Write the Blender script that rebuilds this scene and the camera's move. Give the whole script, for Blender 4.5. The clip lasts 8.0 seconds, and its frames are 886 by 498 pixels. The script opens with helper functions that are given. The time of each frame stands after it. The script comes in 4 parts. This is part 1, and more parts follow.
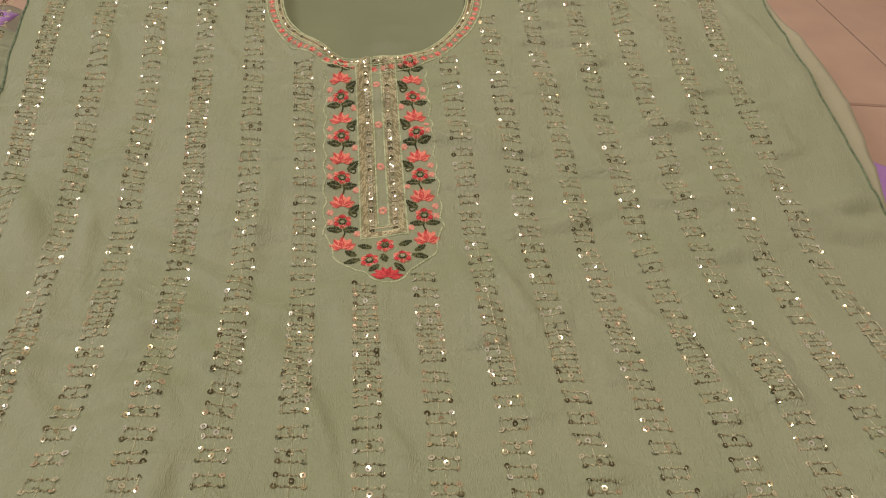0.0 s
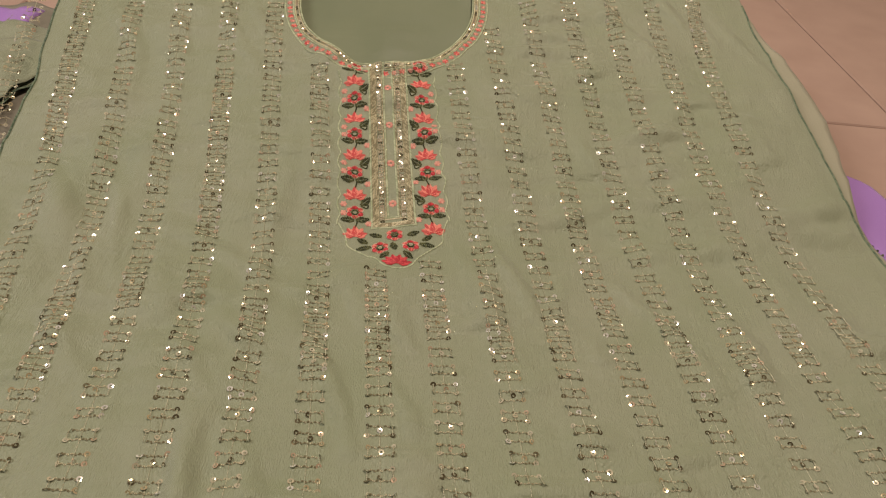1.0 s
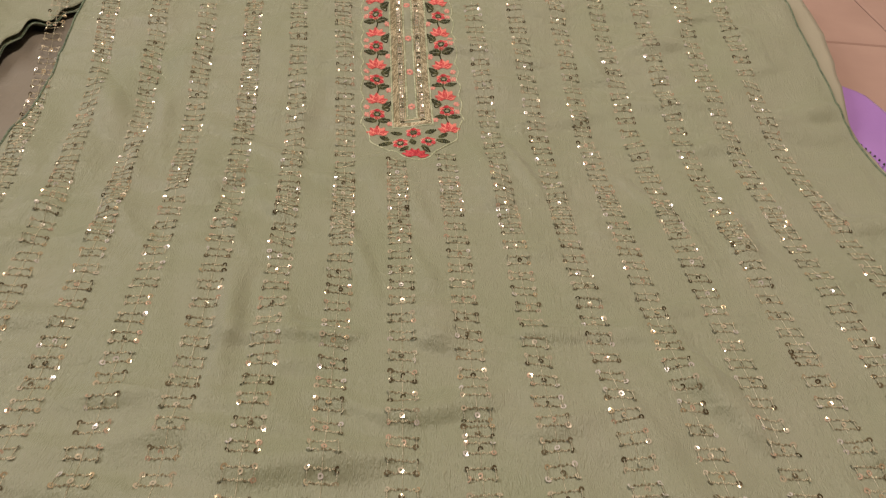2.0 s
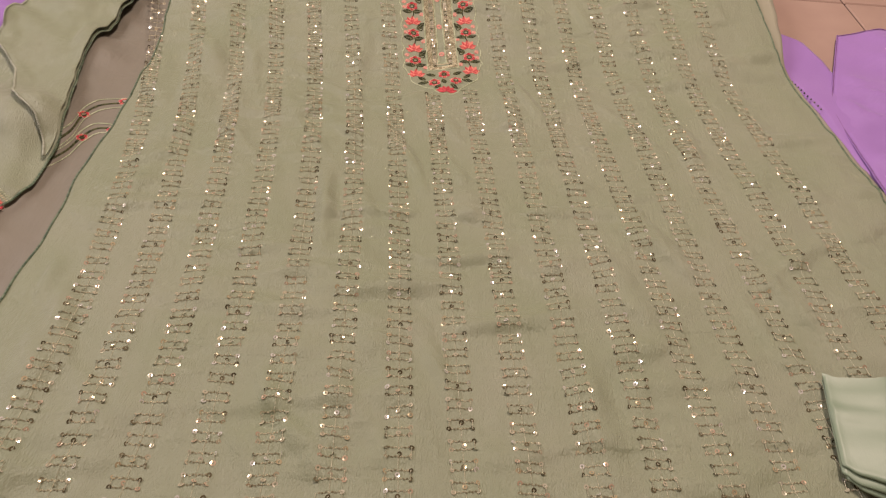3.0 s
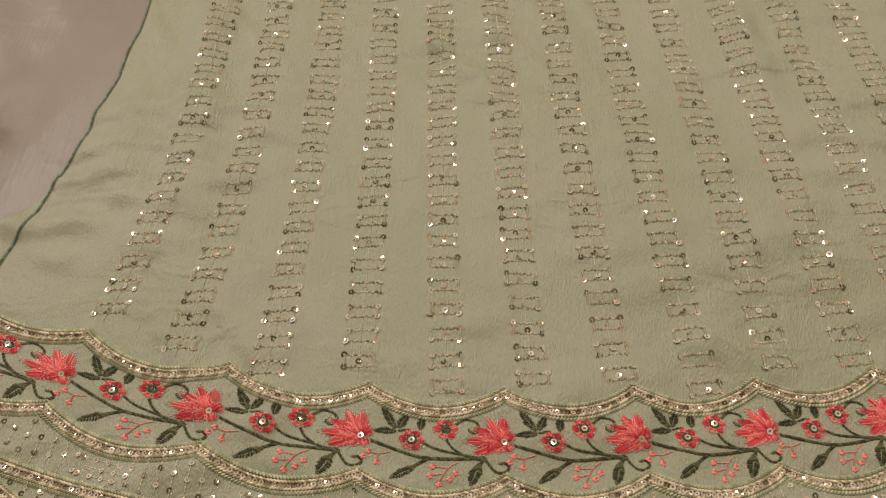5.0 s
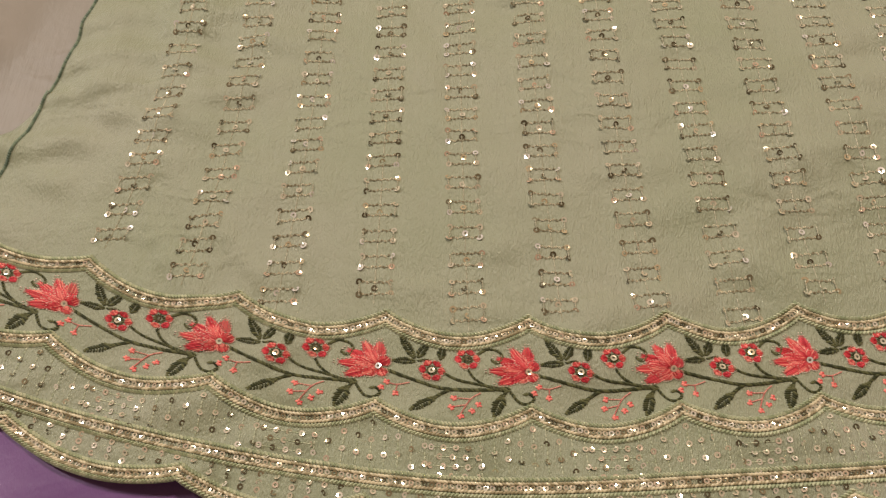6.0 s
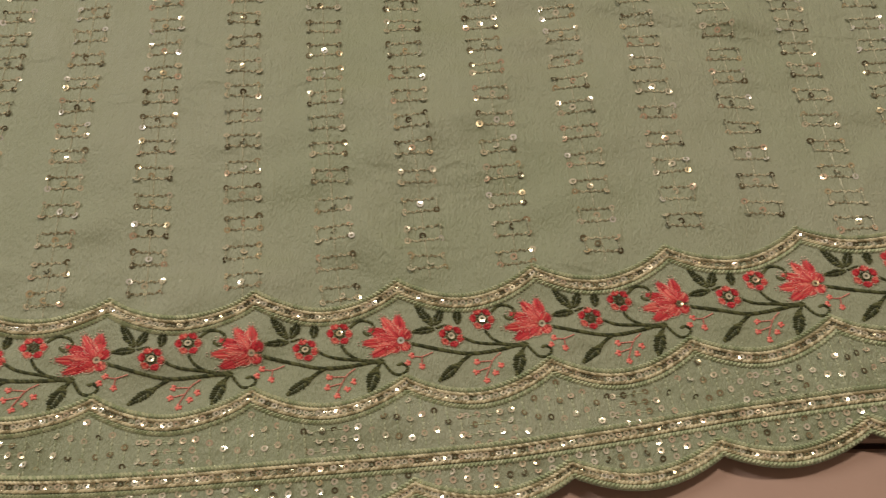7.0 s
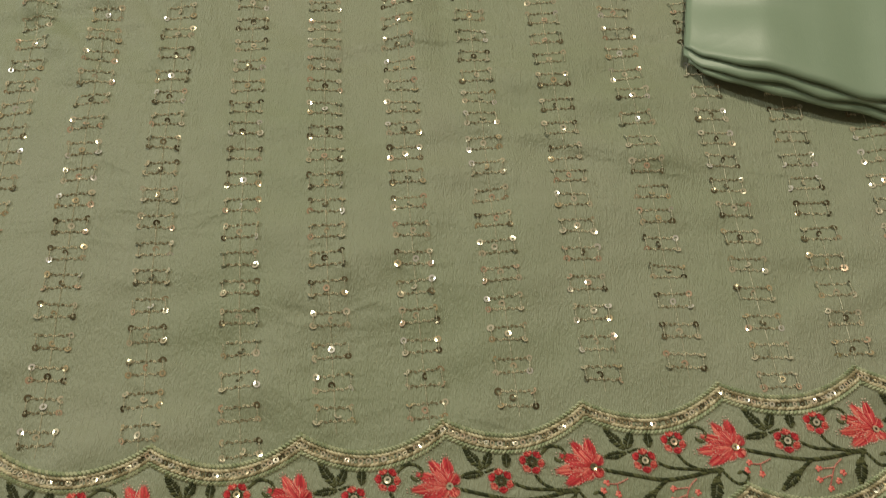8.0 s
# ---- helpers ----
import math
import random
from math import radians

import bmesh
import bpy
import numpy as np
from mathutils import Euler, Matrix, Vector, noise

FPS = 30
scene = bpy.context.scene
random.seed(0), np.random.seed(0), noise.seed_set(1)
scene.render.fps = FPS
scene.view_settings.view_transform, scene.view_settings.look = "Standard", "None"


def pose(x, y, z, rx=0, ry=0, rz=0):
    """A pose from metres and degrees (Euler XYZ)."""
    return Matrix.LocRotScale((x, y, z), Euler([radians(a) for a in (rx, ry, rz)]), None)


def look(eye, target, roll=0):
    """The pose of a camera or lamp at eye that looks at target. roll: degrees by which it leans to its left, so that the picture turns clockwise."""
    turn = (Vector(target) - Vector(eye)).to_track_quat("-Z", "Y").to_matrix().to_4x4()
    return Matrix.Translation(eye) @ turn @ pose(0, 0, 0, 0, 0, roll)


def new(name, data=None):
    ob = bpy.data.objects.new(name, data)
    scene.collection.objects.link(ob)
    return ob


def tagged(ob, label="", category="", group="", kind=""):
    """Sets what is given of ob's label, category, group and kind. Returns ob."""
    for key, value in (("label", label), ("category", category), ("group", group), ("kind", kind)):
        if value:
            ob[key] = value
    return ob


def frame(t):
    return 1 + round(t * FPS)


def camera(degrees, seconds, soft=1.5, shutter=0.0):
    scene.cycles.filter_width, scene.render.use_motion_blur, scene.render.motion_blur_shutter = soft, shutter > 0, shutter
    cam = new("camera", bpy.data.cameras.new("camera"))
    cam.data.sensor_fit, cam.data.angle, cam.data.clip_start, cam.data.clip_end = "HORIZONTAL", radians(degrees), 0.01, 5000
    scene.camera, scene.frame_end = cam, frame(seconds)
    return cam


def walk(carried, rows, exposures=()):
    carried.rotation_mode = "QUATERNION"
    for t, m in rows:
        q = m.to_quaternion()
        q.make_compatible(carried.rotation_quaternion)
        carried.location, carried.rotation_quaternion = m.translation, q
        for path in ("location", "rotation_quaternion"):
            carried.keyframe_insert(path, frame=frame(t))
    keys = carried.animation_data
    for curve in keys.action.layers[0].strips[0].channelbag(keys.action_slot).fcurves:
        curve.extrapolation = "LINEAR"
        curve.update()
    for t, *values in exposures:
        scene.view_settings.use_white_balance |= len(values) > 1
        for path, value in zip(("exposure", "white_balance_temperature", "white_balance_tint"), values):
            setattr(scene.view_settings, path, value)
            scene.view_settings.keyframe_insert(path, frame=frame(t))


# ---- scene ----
cam = camera(64.0, 8.0, soft=1.1, shutter=0.12)

PATH = [
    (0, (0.017, -0.418, 0.393), (0.081, 1.115, -0.89), 4.4),
    (0.5, (0.001, -0.444, 0.396), (0.14, 1.115, -0.85), 8.0),
    (1, (0.001, -0.467, 0.407), (0.098, 1.09, -0.846), 6.9),
    (1.5, (0.009, -0.486, 0.396), (0.055, 1.059, -0.873), 5.5),
    (1.7, (0.011, -0.51, 0.384), (0.049, 1.02, -0.903), 5.3),
    (2.8, (-0.009, -0.733, 0.468), (0.045, 0.699, -0.928), 5.2),
    (3, (-0.02, -0.768, 0.494), (0.025, 0.653, -0.912), 5.0),
    (3.5, (-0.039, -0.834, 0.506), (-0.016, 0.559, -0.929), 4.2),
    (4, (-0.053, -0.875, 0.478), (-0.035, 0.437, -1.030), 3.4),
    (4.5, (-0.065, -0.901, 0.475), (-0.08, 0.244, -1.164), 1.2),
    (4.7, (-0.085, -0.909, 0.448), (-0.111, 0.193, -1.221), 0.0),
    (5.8, (-0.137, -0.882, 0.418), (-0.212, -0.103, -1.422), -3.4),
    (6, (-0.118, -0.885, 0.408), (-0.19, -0.098, -1.43), -3.9),
    (6.5, (-0.031, -0.87, 0.39), (-0.057, -0.208, -1.497), -1.7),
    (7, (0.101, -0.875, 0.374), (0.094, -0.123, -1.479), -0.6),
    (7.5, (0.162, -0.856, 0.375), (0.171, -0.084, -1.47), 0.6),
    (8, (0.145, -0.807, 0.388), (0.157, 0.012, -1.436), 1.7),
]
LOOKS = [(0.0, 0.02, 6500, 10), (1.0, 0.02, 6500, 14), (1.7, 0.1, 6450, 18), (2.8, 0.28, 6450, 25), (3.5, 0.30, 6450, 26), (4.5, 0.32, 6450, 24), (5.8, 0.52, 6450, 21), (6.5, 0.35, 6450, 15), (7.0, 0.12, 6400, 11), (7.5, 0.1, 6350, 7), (8.0, 0.06, 6250, 0)]
walk(cam, [(t, look(eye, target, roll)) for t, eye, target, roll in PATH], LOOKS)
# ---- light ----
LAMP_A, LAMP_B = 40.0, 34.0
world = bpy.data.worlds.new("world")
scene.world = world
world.use_nodes = True
world.node_tree.nodes["Background"].inputs[0].default_value = (0.9, 0.8, 0.68, 1)
world.node_tree.nodes["Background"].inputs[1].default_value = 0.05


def area_lamp(name, eye, target, sx, sy, watts, colour):
    data = bpy.data.lights.new(name, "AREA")
    data.shape, data.size, data.size_y, data.energy, data.color = "RECTANGLE", sx, sy, watts, colour
    ob = new(name, data)
    ob.matrix_world = look(eye, target)
    return ob


area_lamp("ceiling_lamp", (0.45, 0.60, 2.25), (0.0, -0.2, 0.0), 0.26, 0.26, LAMP_A, (1.0, 0.85, 0.66))
area_lamp("tube_lamp", (-1.8, 0.35, 1.65), (0.0, -0.3, 0.0), 0.08, 1.1, LAMP_B, (0.97, 0.93, 0.82))

# ---- materials ----
def mat(name, rough=0.6, metal=0.0, spec=0.4):
    m = bpy.data.materials.new(name)
    m.use_nodes = True
    b = m.node_tree.nodes["Principled BSDF"]
    b.inputs["Roughness"].default_value, b.inputs["Metallic"].default_value = rough, metal
    b.inputs["Specular IOR Level"].default_value = spec
    return m, m.node_tree, b


def node(tree, kind, **values):
    n = tree.nodes.new(kind)
    for key, value in values.items():
        n.inputs[key.replace("_", " ")].default_value = value
    return n


def coords(tree, scale=(1, 1, 1)):
    c, mp = tree.nodes.new("ShaderNodeTexCoord"), tree.nodes.new("ShaderNodeMapping")
    mp.inputs["Scale"].default_value = scale
    tree.links.new(c.outputs["Object"], mp.inputs["Vector"])
    return mp.outputs["Vector"]


def mixed(tree, fac, a, b):
    r = tree.nodes.new("ShaderNodeValToRGB")
    r.color_ramp.elements[0].color, r.color_ramp.elements[1].color = (*a, 1), (*b, 1)
    r.color_ramp.elements[0].position, r.color_ramp.elements[1].position = 0.3, 0.7
    tree.links.new(fac, r.inputs["Fac"])
    return r.outputs["Color"]


def bumped(tree, b, heights, distance):
    """Chain bumps: (height socket, strength) in turn."""
    last = None
    for h, s in heights:
        n = node(tree, "ShaderNodeBump", Strength=s, Distance=distance)
        tree.links.new(h, n.inputs["Height"])
        if last:
            tree.links.new(last, n.inputs["Normal"])
        last = n.outputs["Normal"]
    tree.links.new(last, b.inputs["Normal"])


def cloth_material(name, dark, light, rough=0.6, sheen=0.3, crepe=0.35, crinkle=0.25, spec=0.35, aniso=0.0):
    m, t, b = mat(name, rough, 0.0, spec)
    b.inputs["Sheen Weight"].default_value, b.inputs["Sheen Roughness"].default_value = sheen, 0.4
    blotch = node(t, "ShaderNodeTexNoise", Scale=9.0, Detail=4.0)
    t.links.new(coords(t), blotch.inputs["Vector"])
    t.links.new(mixed(t, blotch.outputs["Fac"], dark, light), b.inputs["Base Color"])
    fine = node(t, "ShaderNodeTexNoise", Scale=1.0, Detail=3.0)
    t.links.new(coords(t, (1500, 420, 600)), fine.inputs["Vector"])
    long = node(t, "ShaderNodeTexNoise", Scale=1.0, Detail=2.0)
    t.links.new(coords(t, (330, 28, 60)), long.inputs["Vector"])
    crush = node(t, "ShaderNodeTexNoise", Scale=1.0, Detail=3.0, Roughness=0.6)
    t.links.new(coords(t, (70, 42, 40)), crush.inputs["Vector"])
    vein = node(t, "ShaderNodeTexNoise", Scale=1.0, Detail=2.0, Distortion=0.5)
    t.links.new(coords(t, (17, 34, 20)), vein.inputs["Vector"])
    off = t.nodes.new("ShaderNodeMath")
    off.operation = "SUBTRACT"
    off.inputs[1].default_value = 0.5
    t.links.new(vein.outputs["Fac"], off.inputs[0])
    side = t.nodes.new("ShaderNodeMath")
    side.operation = "ABSOLUTE"
    t.links.new(off.outputs[0], side.inputs[0])
    line = node(t, "ShaderNodeMapRange", From_Min=0.0, From_Max=0.14, To_Min=1.0, To_Max=0.0)
    line.interpolation_type = "SMOOTHSTEP"
    t.links.new(side.outputs[0], line.inputs["Value"])
    patch = node(t, "ShaderNodeTexNoise", Scale=11.0, Detail=2.0)
    t.links.new(coords(t), patch.inputs["Vector"])
    gate = node(t, "ShaderNodeMapRange", From_Min=0.42, From_Max=0.66, To_Min=0.6, To_Max=3.2)
    t.links.new(patch.outputs["Fac"], gate.inputs["Value"])
    pleat = t.nodes.new("ShaderNodeMath")
    pleat.operation = "MULTIPLY"
    t.links.new(long.outputs["Fac"], pleat.inputs[0])
    t.links.new(gate.outputs["Result"], pleat.inputs[1])
    where = node(t, "ShaderNodeMapRange", From_Min=0.40, From_Max=0.58, To_Min=0.0, To_Max=1.0)
    t.links.new(patch.outputs["Fac"], where.inputs["Value"])
    ridge = t.nodes.new("ShaderNodeMath")
    ridge.operation = "MULTIPLY"
    t.links.new(line.outputs["Result"], ridge.inputs[0])
    t.links.new(where.outputs["Result"], ridge.inputs[1])
    bumped(t, b, [(ridge.outputs[0], crinkle * 0.7), (crush.outputs["Fac"], min(1.0, crinkle * 1.8)), (pleat.outputs[0], crinkle * 0.4), (fine.outputs["Fac"], crepe)], 0.0014)
    return m


def thread_material(name, a, b_, rough=0.45, spec=0.5):
    m, t, b = mat(name, rough, 0.0, spec)
    b.inputs["Sheen Weight"].default_value = 0.05
    g = t.nodes.new("ShaderNodeNewGeometry")
    t.links.new(mixed(t, g.outputs["Random Per Island"], a, b_), b.inputs["Base Color"])
    return m


def sequin_material(name, colours, rough):
    m, t, b = mat(name, rough, 0.5)
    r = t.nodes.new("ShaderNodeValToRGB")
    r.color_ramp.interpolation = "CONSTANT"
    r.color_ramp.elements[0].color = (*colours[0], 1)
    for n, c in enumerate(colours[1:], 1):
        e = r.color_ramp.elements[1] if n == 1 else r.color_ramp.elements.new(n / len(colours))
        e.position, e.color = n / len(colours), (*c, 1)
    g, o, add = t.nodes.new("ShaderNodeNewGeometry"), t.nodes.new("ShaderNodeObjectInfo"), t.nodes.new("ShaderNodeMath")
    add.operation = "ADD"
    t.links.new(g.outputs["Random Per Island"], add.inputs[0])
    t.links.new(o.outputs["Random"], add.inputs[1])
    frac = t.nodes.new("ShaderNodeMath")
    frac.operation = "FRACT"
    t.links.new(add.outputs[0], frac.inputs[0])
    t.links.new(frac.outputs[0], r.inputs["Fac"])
    t.links.new(r.outputs["Color"], b.inputs["Base Color"])
    return m


SAGE = cloth_material("sage_crepe", (0.226, 0.256, 0.160), (0.258, 0.276, 0.192), rough=0.45, spec=0.5, crepe=0.75, crinkle=0.6)
SAGE_SATIN = cloth_material("sage_satin", (0.195, 0.262, 0.185), (0.22, 0.29, 0.208), rough=0.43, sheen=0.1, crepe=0.08, crinkle=0.04, spec=0.5)
# sage darkened in its base colour for the shade inside the neckline
SHADED_LINING = cloth_material("shaded_sage_lining", (0.145, 0.168, 0.104), (0.165, 0.188, 0.118), rough=0.5, crepe=0.15, crinkle=0.1)
BACK = cloth_material("pale_back", (0.29, 0.28, 0.205), (0.33, 0.315, 0.235), rough=0.55)
TAUPE = cloth_material("taupe_satin", (0.185, 0.168, 0.135), (0.215, 0.195, 0.155), rough=0.5, sheen=0.2, crepe=0.15, crinkle=0.3, spec=0.4)
PURPLE = cloth_material("purple_crepe", (0.30, 0.155, 0.45), (0.34, 0.18, 0.50), rough=0.6, sheen=0.3, crepe=0.15, crinkle=0.1)
DEEP_PURPLE = cloth_material("deep_purple_satin", (0.105, 0.042, 0.145), (0.130, 0.055, 0.175), rough=0.42, sheen=0.2, crepe=0.1, crinkle=0.12, spec=0.5)
CORD = thread_material("pale_cord", (0.31, 0.36, 0.22), (0.46, 0.49, 0.33))
GOLD_THREAD = thread_material("gold_thread", (0.36, 0.34, 0.20), (0.52, 0.48, 0.31), rough=0.4)
BRONZE = thread_material("bronze_thread", (0.27, 0.23, 0.13), (0.58, 0.52, 0.35), rough=0.35)
CHAIN = thread_material("chain_stitch", (0.30, 0.26, 0.16), (0.68, 0.63, 0.46))
TIE = thread_material("tie_thread", (0.42, 0.41, 0.29), (0.62, 0.60, 0.45))
EDGE_THREAD = thread_material("edge_thread", (0.05, 0.09, 0.05), (0.12, 0.17, 0.10))
LEAF = thread_material("dark_green_thread", (0.028, 0.034, 0.012), (0.100, 0.106, 0.044), rough=0.6, spec=0.2)
RED = thread_material("red_thread", (0.42, 0.02, 0.035), (0.62, 0.07, 0.08), rough=0.5, spec=0.3)
CORAL = thread_material("coral_thread", (0.52, 0.06, 0.06), (0.74, 0.24, 0.19), rough=0.5, spec=0.3)
PINK = thread_material("dusty_pink_thread", (0.48, 0.17, 0.14), (0.62, 0.29, 0.23), rough=0.5, spec=0.3)
# golds and coppers; darkest and whitest entries paint in reflections of room and lamp
SEQUIN = sequin_material("gold_sequin_painted_reflections", [(0.70, 0.63, 0.46), (0.11, 0.09, 0.05), (0.70, 0.53, 0.39), (0.76, 0.71, 0.56), (0.20, 0.17, 0.10), (0.62, 0.52, 0.33), (0.72, 0.66, 0.50), (0.84, 0.82, 0.77)], 0.18)
SEQUIN_PALE = sequin_material("pale_gold_sequin_painted_reflections", [(0.76, 0.69, 0.53), (0.74, 0.61, 0.47), (0.70, 0.64, 0.48), (0.30, 0.25, 0.15), (0.84, 0.79, 0.67), (0.72, 0.63, 0.47), (0.13, 0.11, 0.065), (0.80, 0.74, 0.60)], 0.17)
PALE_EDGE = thread_material("pale_outline_thread", (0.52, 0.36, 0.28), (0.72, 0.58, 0.48))


def plaster_material(name, a, c):
    m, t, b = mat(name, 0.85)
    n = node(t, "ShaderNodeTexNoise", Scale=3.0, Detail=6.0)
    t.links.new(coords(t), n.inputs["Vector"])
    t.links.new(mixed(t, n.outputs["Fac"], a, c), b.inputs["Base Color"])
    return m


def tile_material():
    m, t, b = mat("pink_ceramic", 0.35, 0.0, 0.45)
    n = node(t, "ShaderNodeTexNoise", Scale=14.0, Detail=8.0)
    t.links.new(coords(t), n.inputs["Vector"])
    t.links.new(mixed(t, n.outputs["Fac"], (0.36, 0.245, 0.205), (0.41, 0.285, 0.24)), b.inputs["Base Color"])
    g = node(t, "ShaderNodeTexNoise", Scale=260.0, Detail=2.0)
    t.links.new(coords(t), g.inputs["Vector"])
    bumped(t, b, [(g.outputs["Fac"], 0.08)], 0.001)
    return m


TILE, GROUT = tile_material(), plaster_material("grout", (0.16, 0.10, 0.08), (0.22, 0.15, 0.12))
PLASTER = plaster_material("plaster", (0.40, 0.35, 0.29), (0.45, 0.40, 0.34))

# ---- helpers for meshes ----
def mesh_object(name, verts, faces, material, parent=None, label="", smooth=True):
    me = bpy.data.meshes.new(name)
    me.from_pydata(verts, [], faces)
    me.update()
    me.materials.append(material)
    if smooth:
        me.polygons.foreach_set("use_smooth", [True] * len(me.polygons))
    ob = new(name, me)
    ob.parent = parent
    if label:
        ob["label"] = label
    return ob


class Pile:
    """Vertices and faces that grow into one mesh."""

    def __init__(self):
        self.v, self.f = [], []

    def stitch(self, a, b, up, w, h):
        """A rounded thread from a to b, w wide and h proud."""
        a, b = Vector(a), Vector(b)
        d = b - a
        if d.length < 1e-6:
            return
        side = d.cross(up).normalized() * (w / 2)
        rise_ = Vector(up) * h
        n, q = len(self.v), d * 0.22
        self.v += [a, a + q + side, a + q - side, a + q + rise_, b - q + side, b - q - side, b - q + rise_, b]
        self.f += [(n, n + 1, n + 3), (n, n + 3, n + 2), (n + 1, n + 4, n + 6, n + 3), (n + 3, n + 6, n + 5, n + 2), (n + 4, n + 7, n + 6), (n + 6, n + 7, n + 5)]

    def sequin(self, m, r, hole=0.44, n=12, cup=0.045):
        k = len(self.v)
        for i in range(n):
            c, s = math.cos(6.28319 * i / n), math.sin(6.28319 * i / n)
            self.v += [m @ Vector((c * r, s * r, cup * r)), m @ Vector((c * r * hole, s * r * hole, -cup * r * 0.3))]
        for i in range(n):
            a, b = k + 2 * i, k + 2 * ((i + 1) % n)
            self.f.append((a, b, b + 1, a + 1))

    def link(self, m, long, wide, h, n=7):
        """One loop of a chain stitch: an oval ring of thread."""
        k = len(self.v)
        for i in range(n):
            c, s = math.cos(6.28319 * i / n), math.sin(6.28319 * i / n)
            self.v += [m @ Vector((c * long, s * wide, 0)), m @ Vector((c * long * 0.74, s * wide * 0.70, h)), m @ Vector((c * long * 0.42, s * wide * 0.32, 0))]
        for i in range(n):
            a, b = k + 3 * i, k + 3 * ((i + 1) % n)
            self.f += [(a, b, b + 1, a + 1), (a + 1, b + 1, b + 2, a + 2)]

    def disc(self, m, r, h, n=9):
        k = len(self.v)
        for i in range(n):
            c, s = math.cos(6.28319 * i / n), math.sin(6.28319 * i / n)
            self.v += [m @ Vector((c * r, s * r, 0)), m @ Vector((c * r * 0.6, s * r * 0.6, h))]
        self.v.append(m @ Vector((0, 0, h * 1.1)))
        for i in range(n):
            a, b = k + 2 * i, k + 2 * ((i + 1) % n)
            self.f += [(a, b, b + 1, a + 1), (a + 1, b + 1, k + 2 * n)]

    def made(self, name, material, parent, label="", smooth=True):
        return mesh_object(name, self.v, self.f, material, parent, label, smooth)


def thing(name, label, category, group="", kind="", at=(0, 0, 0)):
    ob = new(name)
    ob.location = at
    return tagged(ob, label, category, group, kind)


def smoothstep(a, b, x):
    t = min(1.0, max(0.0, (x - a) / (b - a)))
    return t * t * (3 - 2 * t)


def segment(x, y, x0, y0, x1, y1):
    dx, dy = x1 - x0, y1 - y0
    t = min(1.0, max(0.0, ((x - x0) * dx + (y - y0) * dy) / (dx * dx + dy * dy)))
    return math.hypot(x - x0 - t * dx, y - y0 - t * dy), t


# ---- the shape of the spread tunic ----
STRIPE = ((-0.0027, -0.1183, -0.0671, 0.0323, 0.106), (0.3611, 0.0268, 0.0919, -0.0581, -0.1133), (-0.0015, -0.0528, 0.0445, 0.2137, -0.0233), (0.0102, 0.0066, -0.0607, 0.0668, 0.2007))
STRIPES, PITCH = 16, 0.0176


def stripe_x(i, y):
    u = (i - 8.5) / 7.5
    return sum(c * u**j * y**k for j, row in enumerate(STRIPE) for k, c in enumerate(row))


def hem_y(x):
    return ((-0.400 * x + 0.2963) * x + 0.0721) * x - 0.7515


def cusp_x(k):
    return ((0.0002 * k - 0.000942) * k + 0.0755) * k + 0.0742


def cusp_k(x):
    k = (x - 0.0742) / 0.0755
    for _ in range(6):
        k -= (cusp_x(k) - x) / (0.0006 * k * k - 0.001884 * k + 0.0755)
    return k


def hem_point(k, d):
    """The place d metres below the hem's upper cusps, at the scallop number k."""
    x, d = cusp_x(k), d * (1 - 0.05 * smoothstep(-2.5, -5.5, k))
    slope = (-1.2 * x + 0.5926) * x + 0.0721
    n = math.sqrt(1 + slope * slope)
    return x + d * slope / n, hem_y(x) - d / n


def scallop(k):
    return math.sin(math.pi * (k % 1.0)) ** 0.85


def upper_border(k):
    return 0.004 + 0.0126 * scallop(k)


def lower_border(k):
    return 0.0565 + 0.0122 * scallop(k)


def gold_line(k):
    return 0.0962 + 0.001 * math.sin(k * 2.1)


def outer_border(k):
    return 0.1085 + 0.0105 * scallop(k)


LEFT_Y, LEFT_X = (-0.95, -0.80, -0.72, -0.66, -0.58, -0.50, -0.40, -0.30, -0.20, -0.13, -0.03, 0.08, 0.20, 0.55), (-0.49, -0.465, -0.445, -0.425, -0.407, -0.392, -0.388, -0.384, -0.388, -0.387, -0.385, -0.385, -0.395, -0.46)
RIGHT_Y, RIGHT_X = (-0.95, -0.70, -0.40, -0.16, -0.123, -0.047, 0.036, 0.097, 0.15, 0.20, 0.273, 0.36, 0.393, 0.55), (0.54, 0.53, 0.505, 0.484, 0.480, 0.471, 0.460, 0.449, 0.443, 0.438, 0.430, 0.418, 0.411, 0.40)


def left_x(y):
    return float(np.interp(y, LEFT_Y, LEFT_X)) + 0.0012 * math.sin(y * 41) + 0.0007 * math.sin(y * 97)


def right_x(y):
    return float(np.interp(y, RIGHT_Y, RIGHT_X)) + 0.0012 * math.sin(y * 37 + 1) + 0.0007 * math.sin(y * 89)


NECK = (-0.048, 0.386, 0.104, 0.122)


def in_neck(x, y, grow=0.0):
    cx, cy, rx, ry = NECK
    return y > cy - ry - grow and (((x - cx) / (rx + grow)) ** 2 + ((y - cy) / (ry + grow)) ** 2 < 1 or (y > cy and abs(x - cx) < rx + grow))


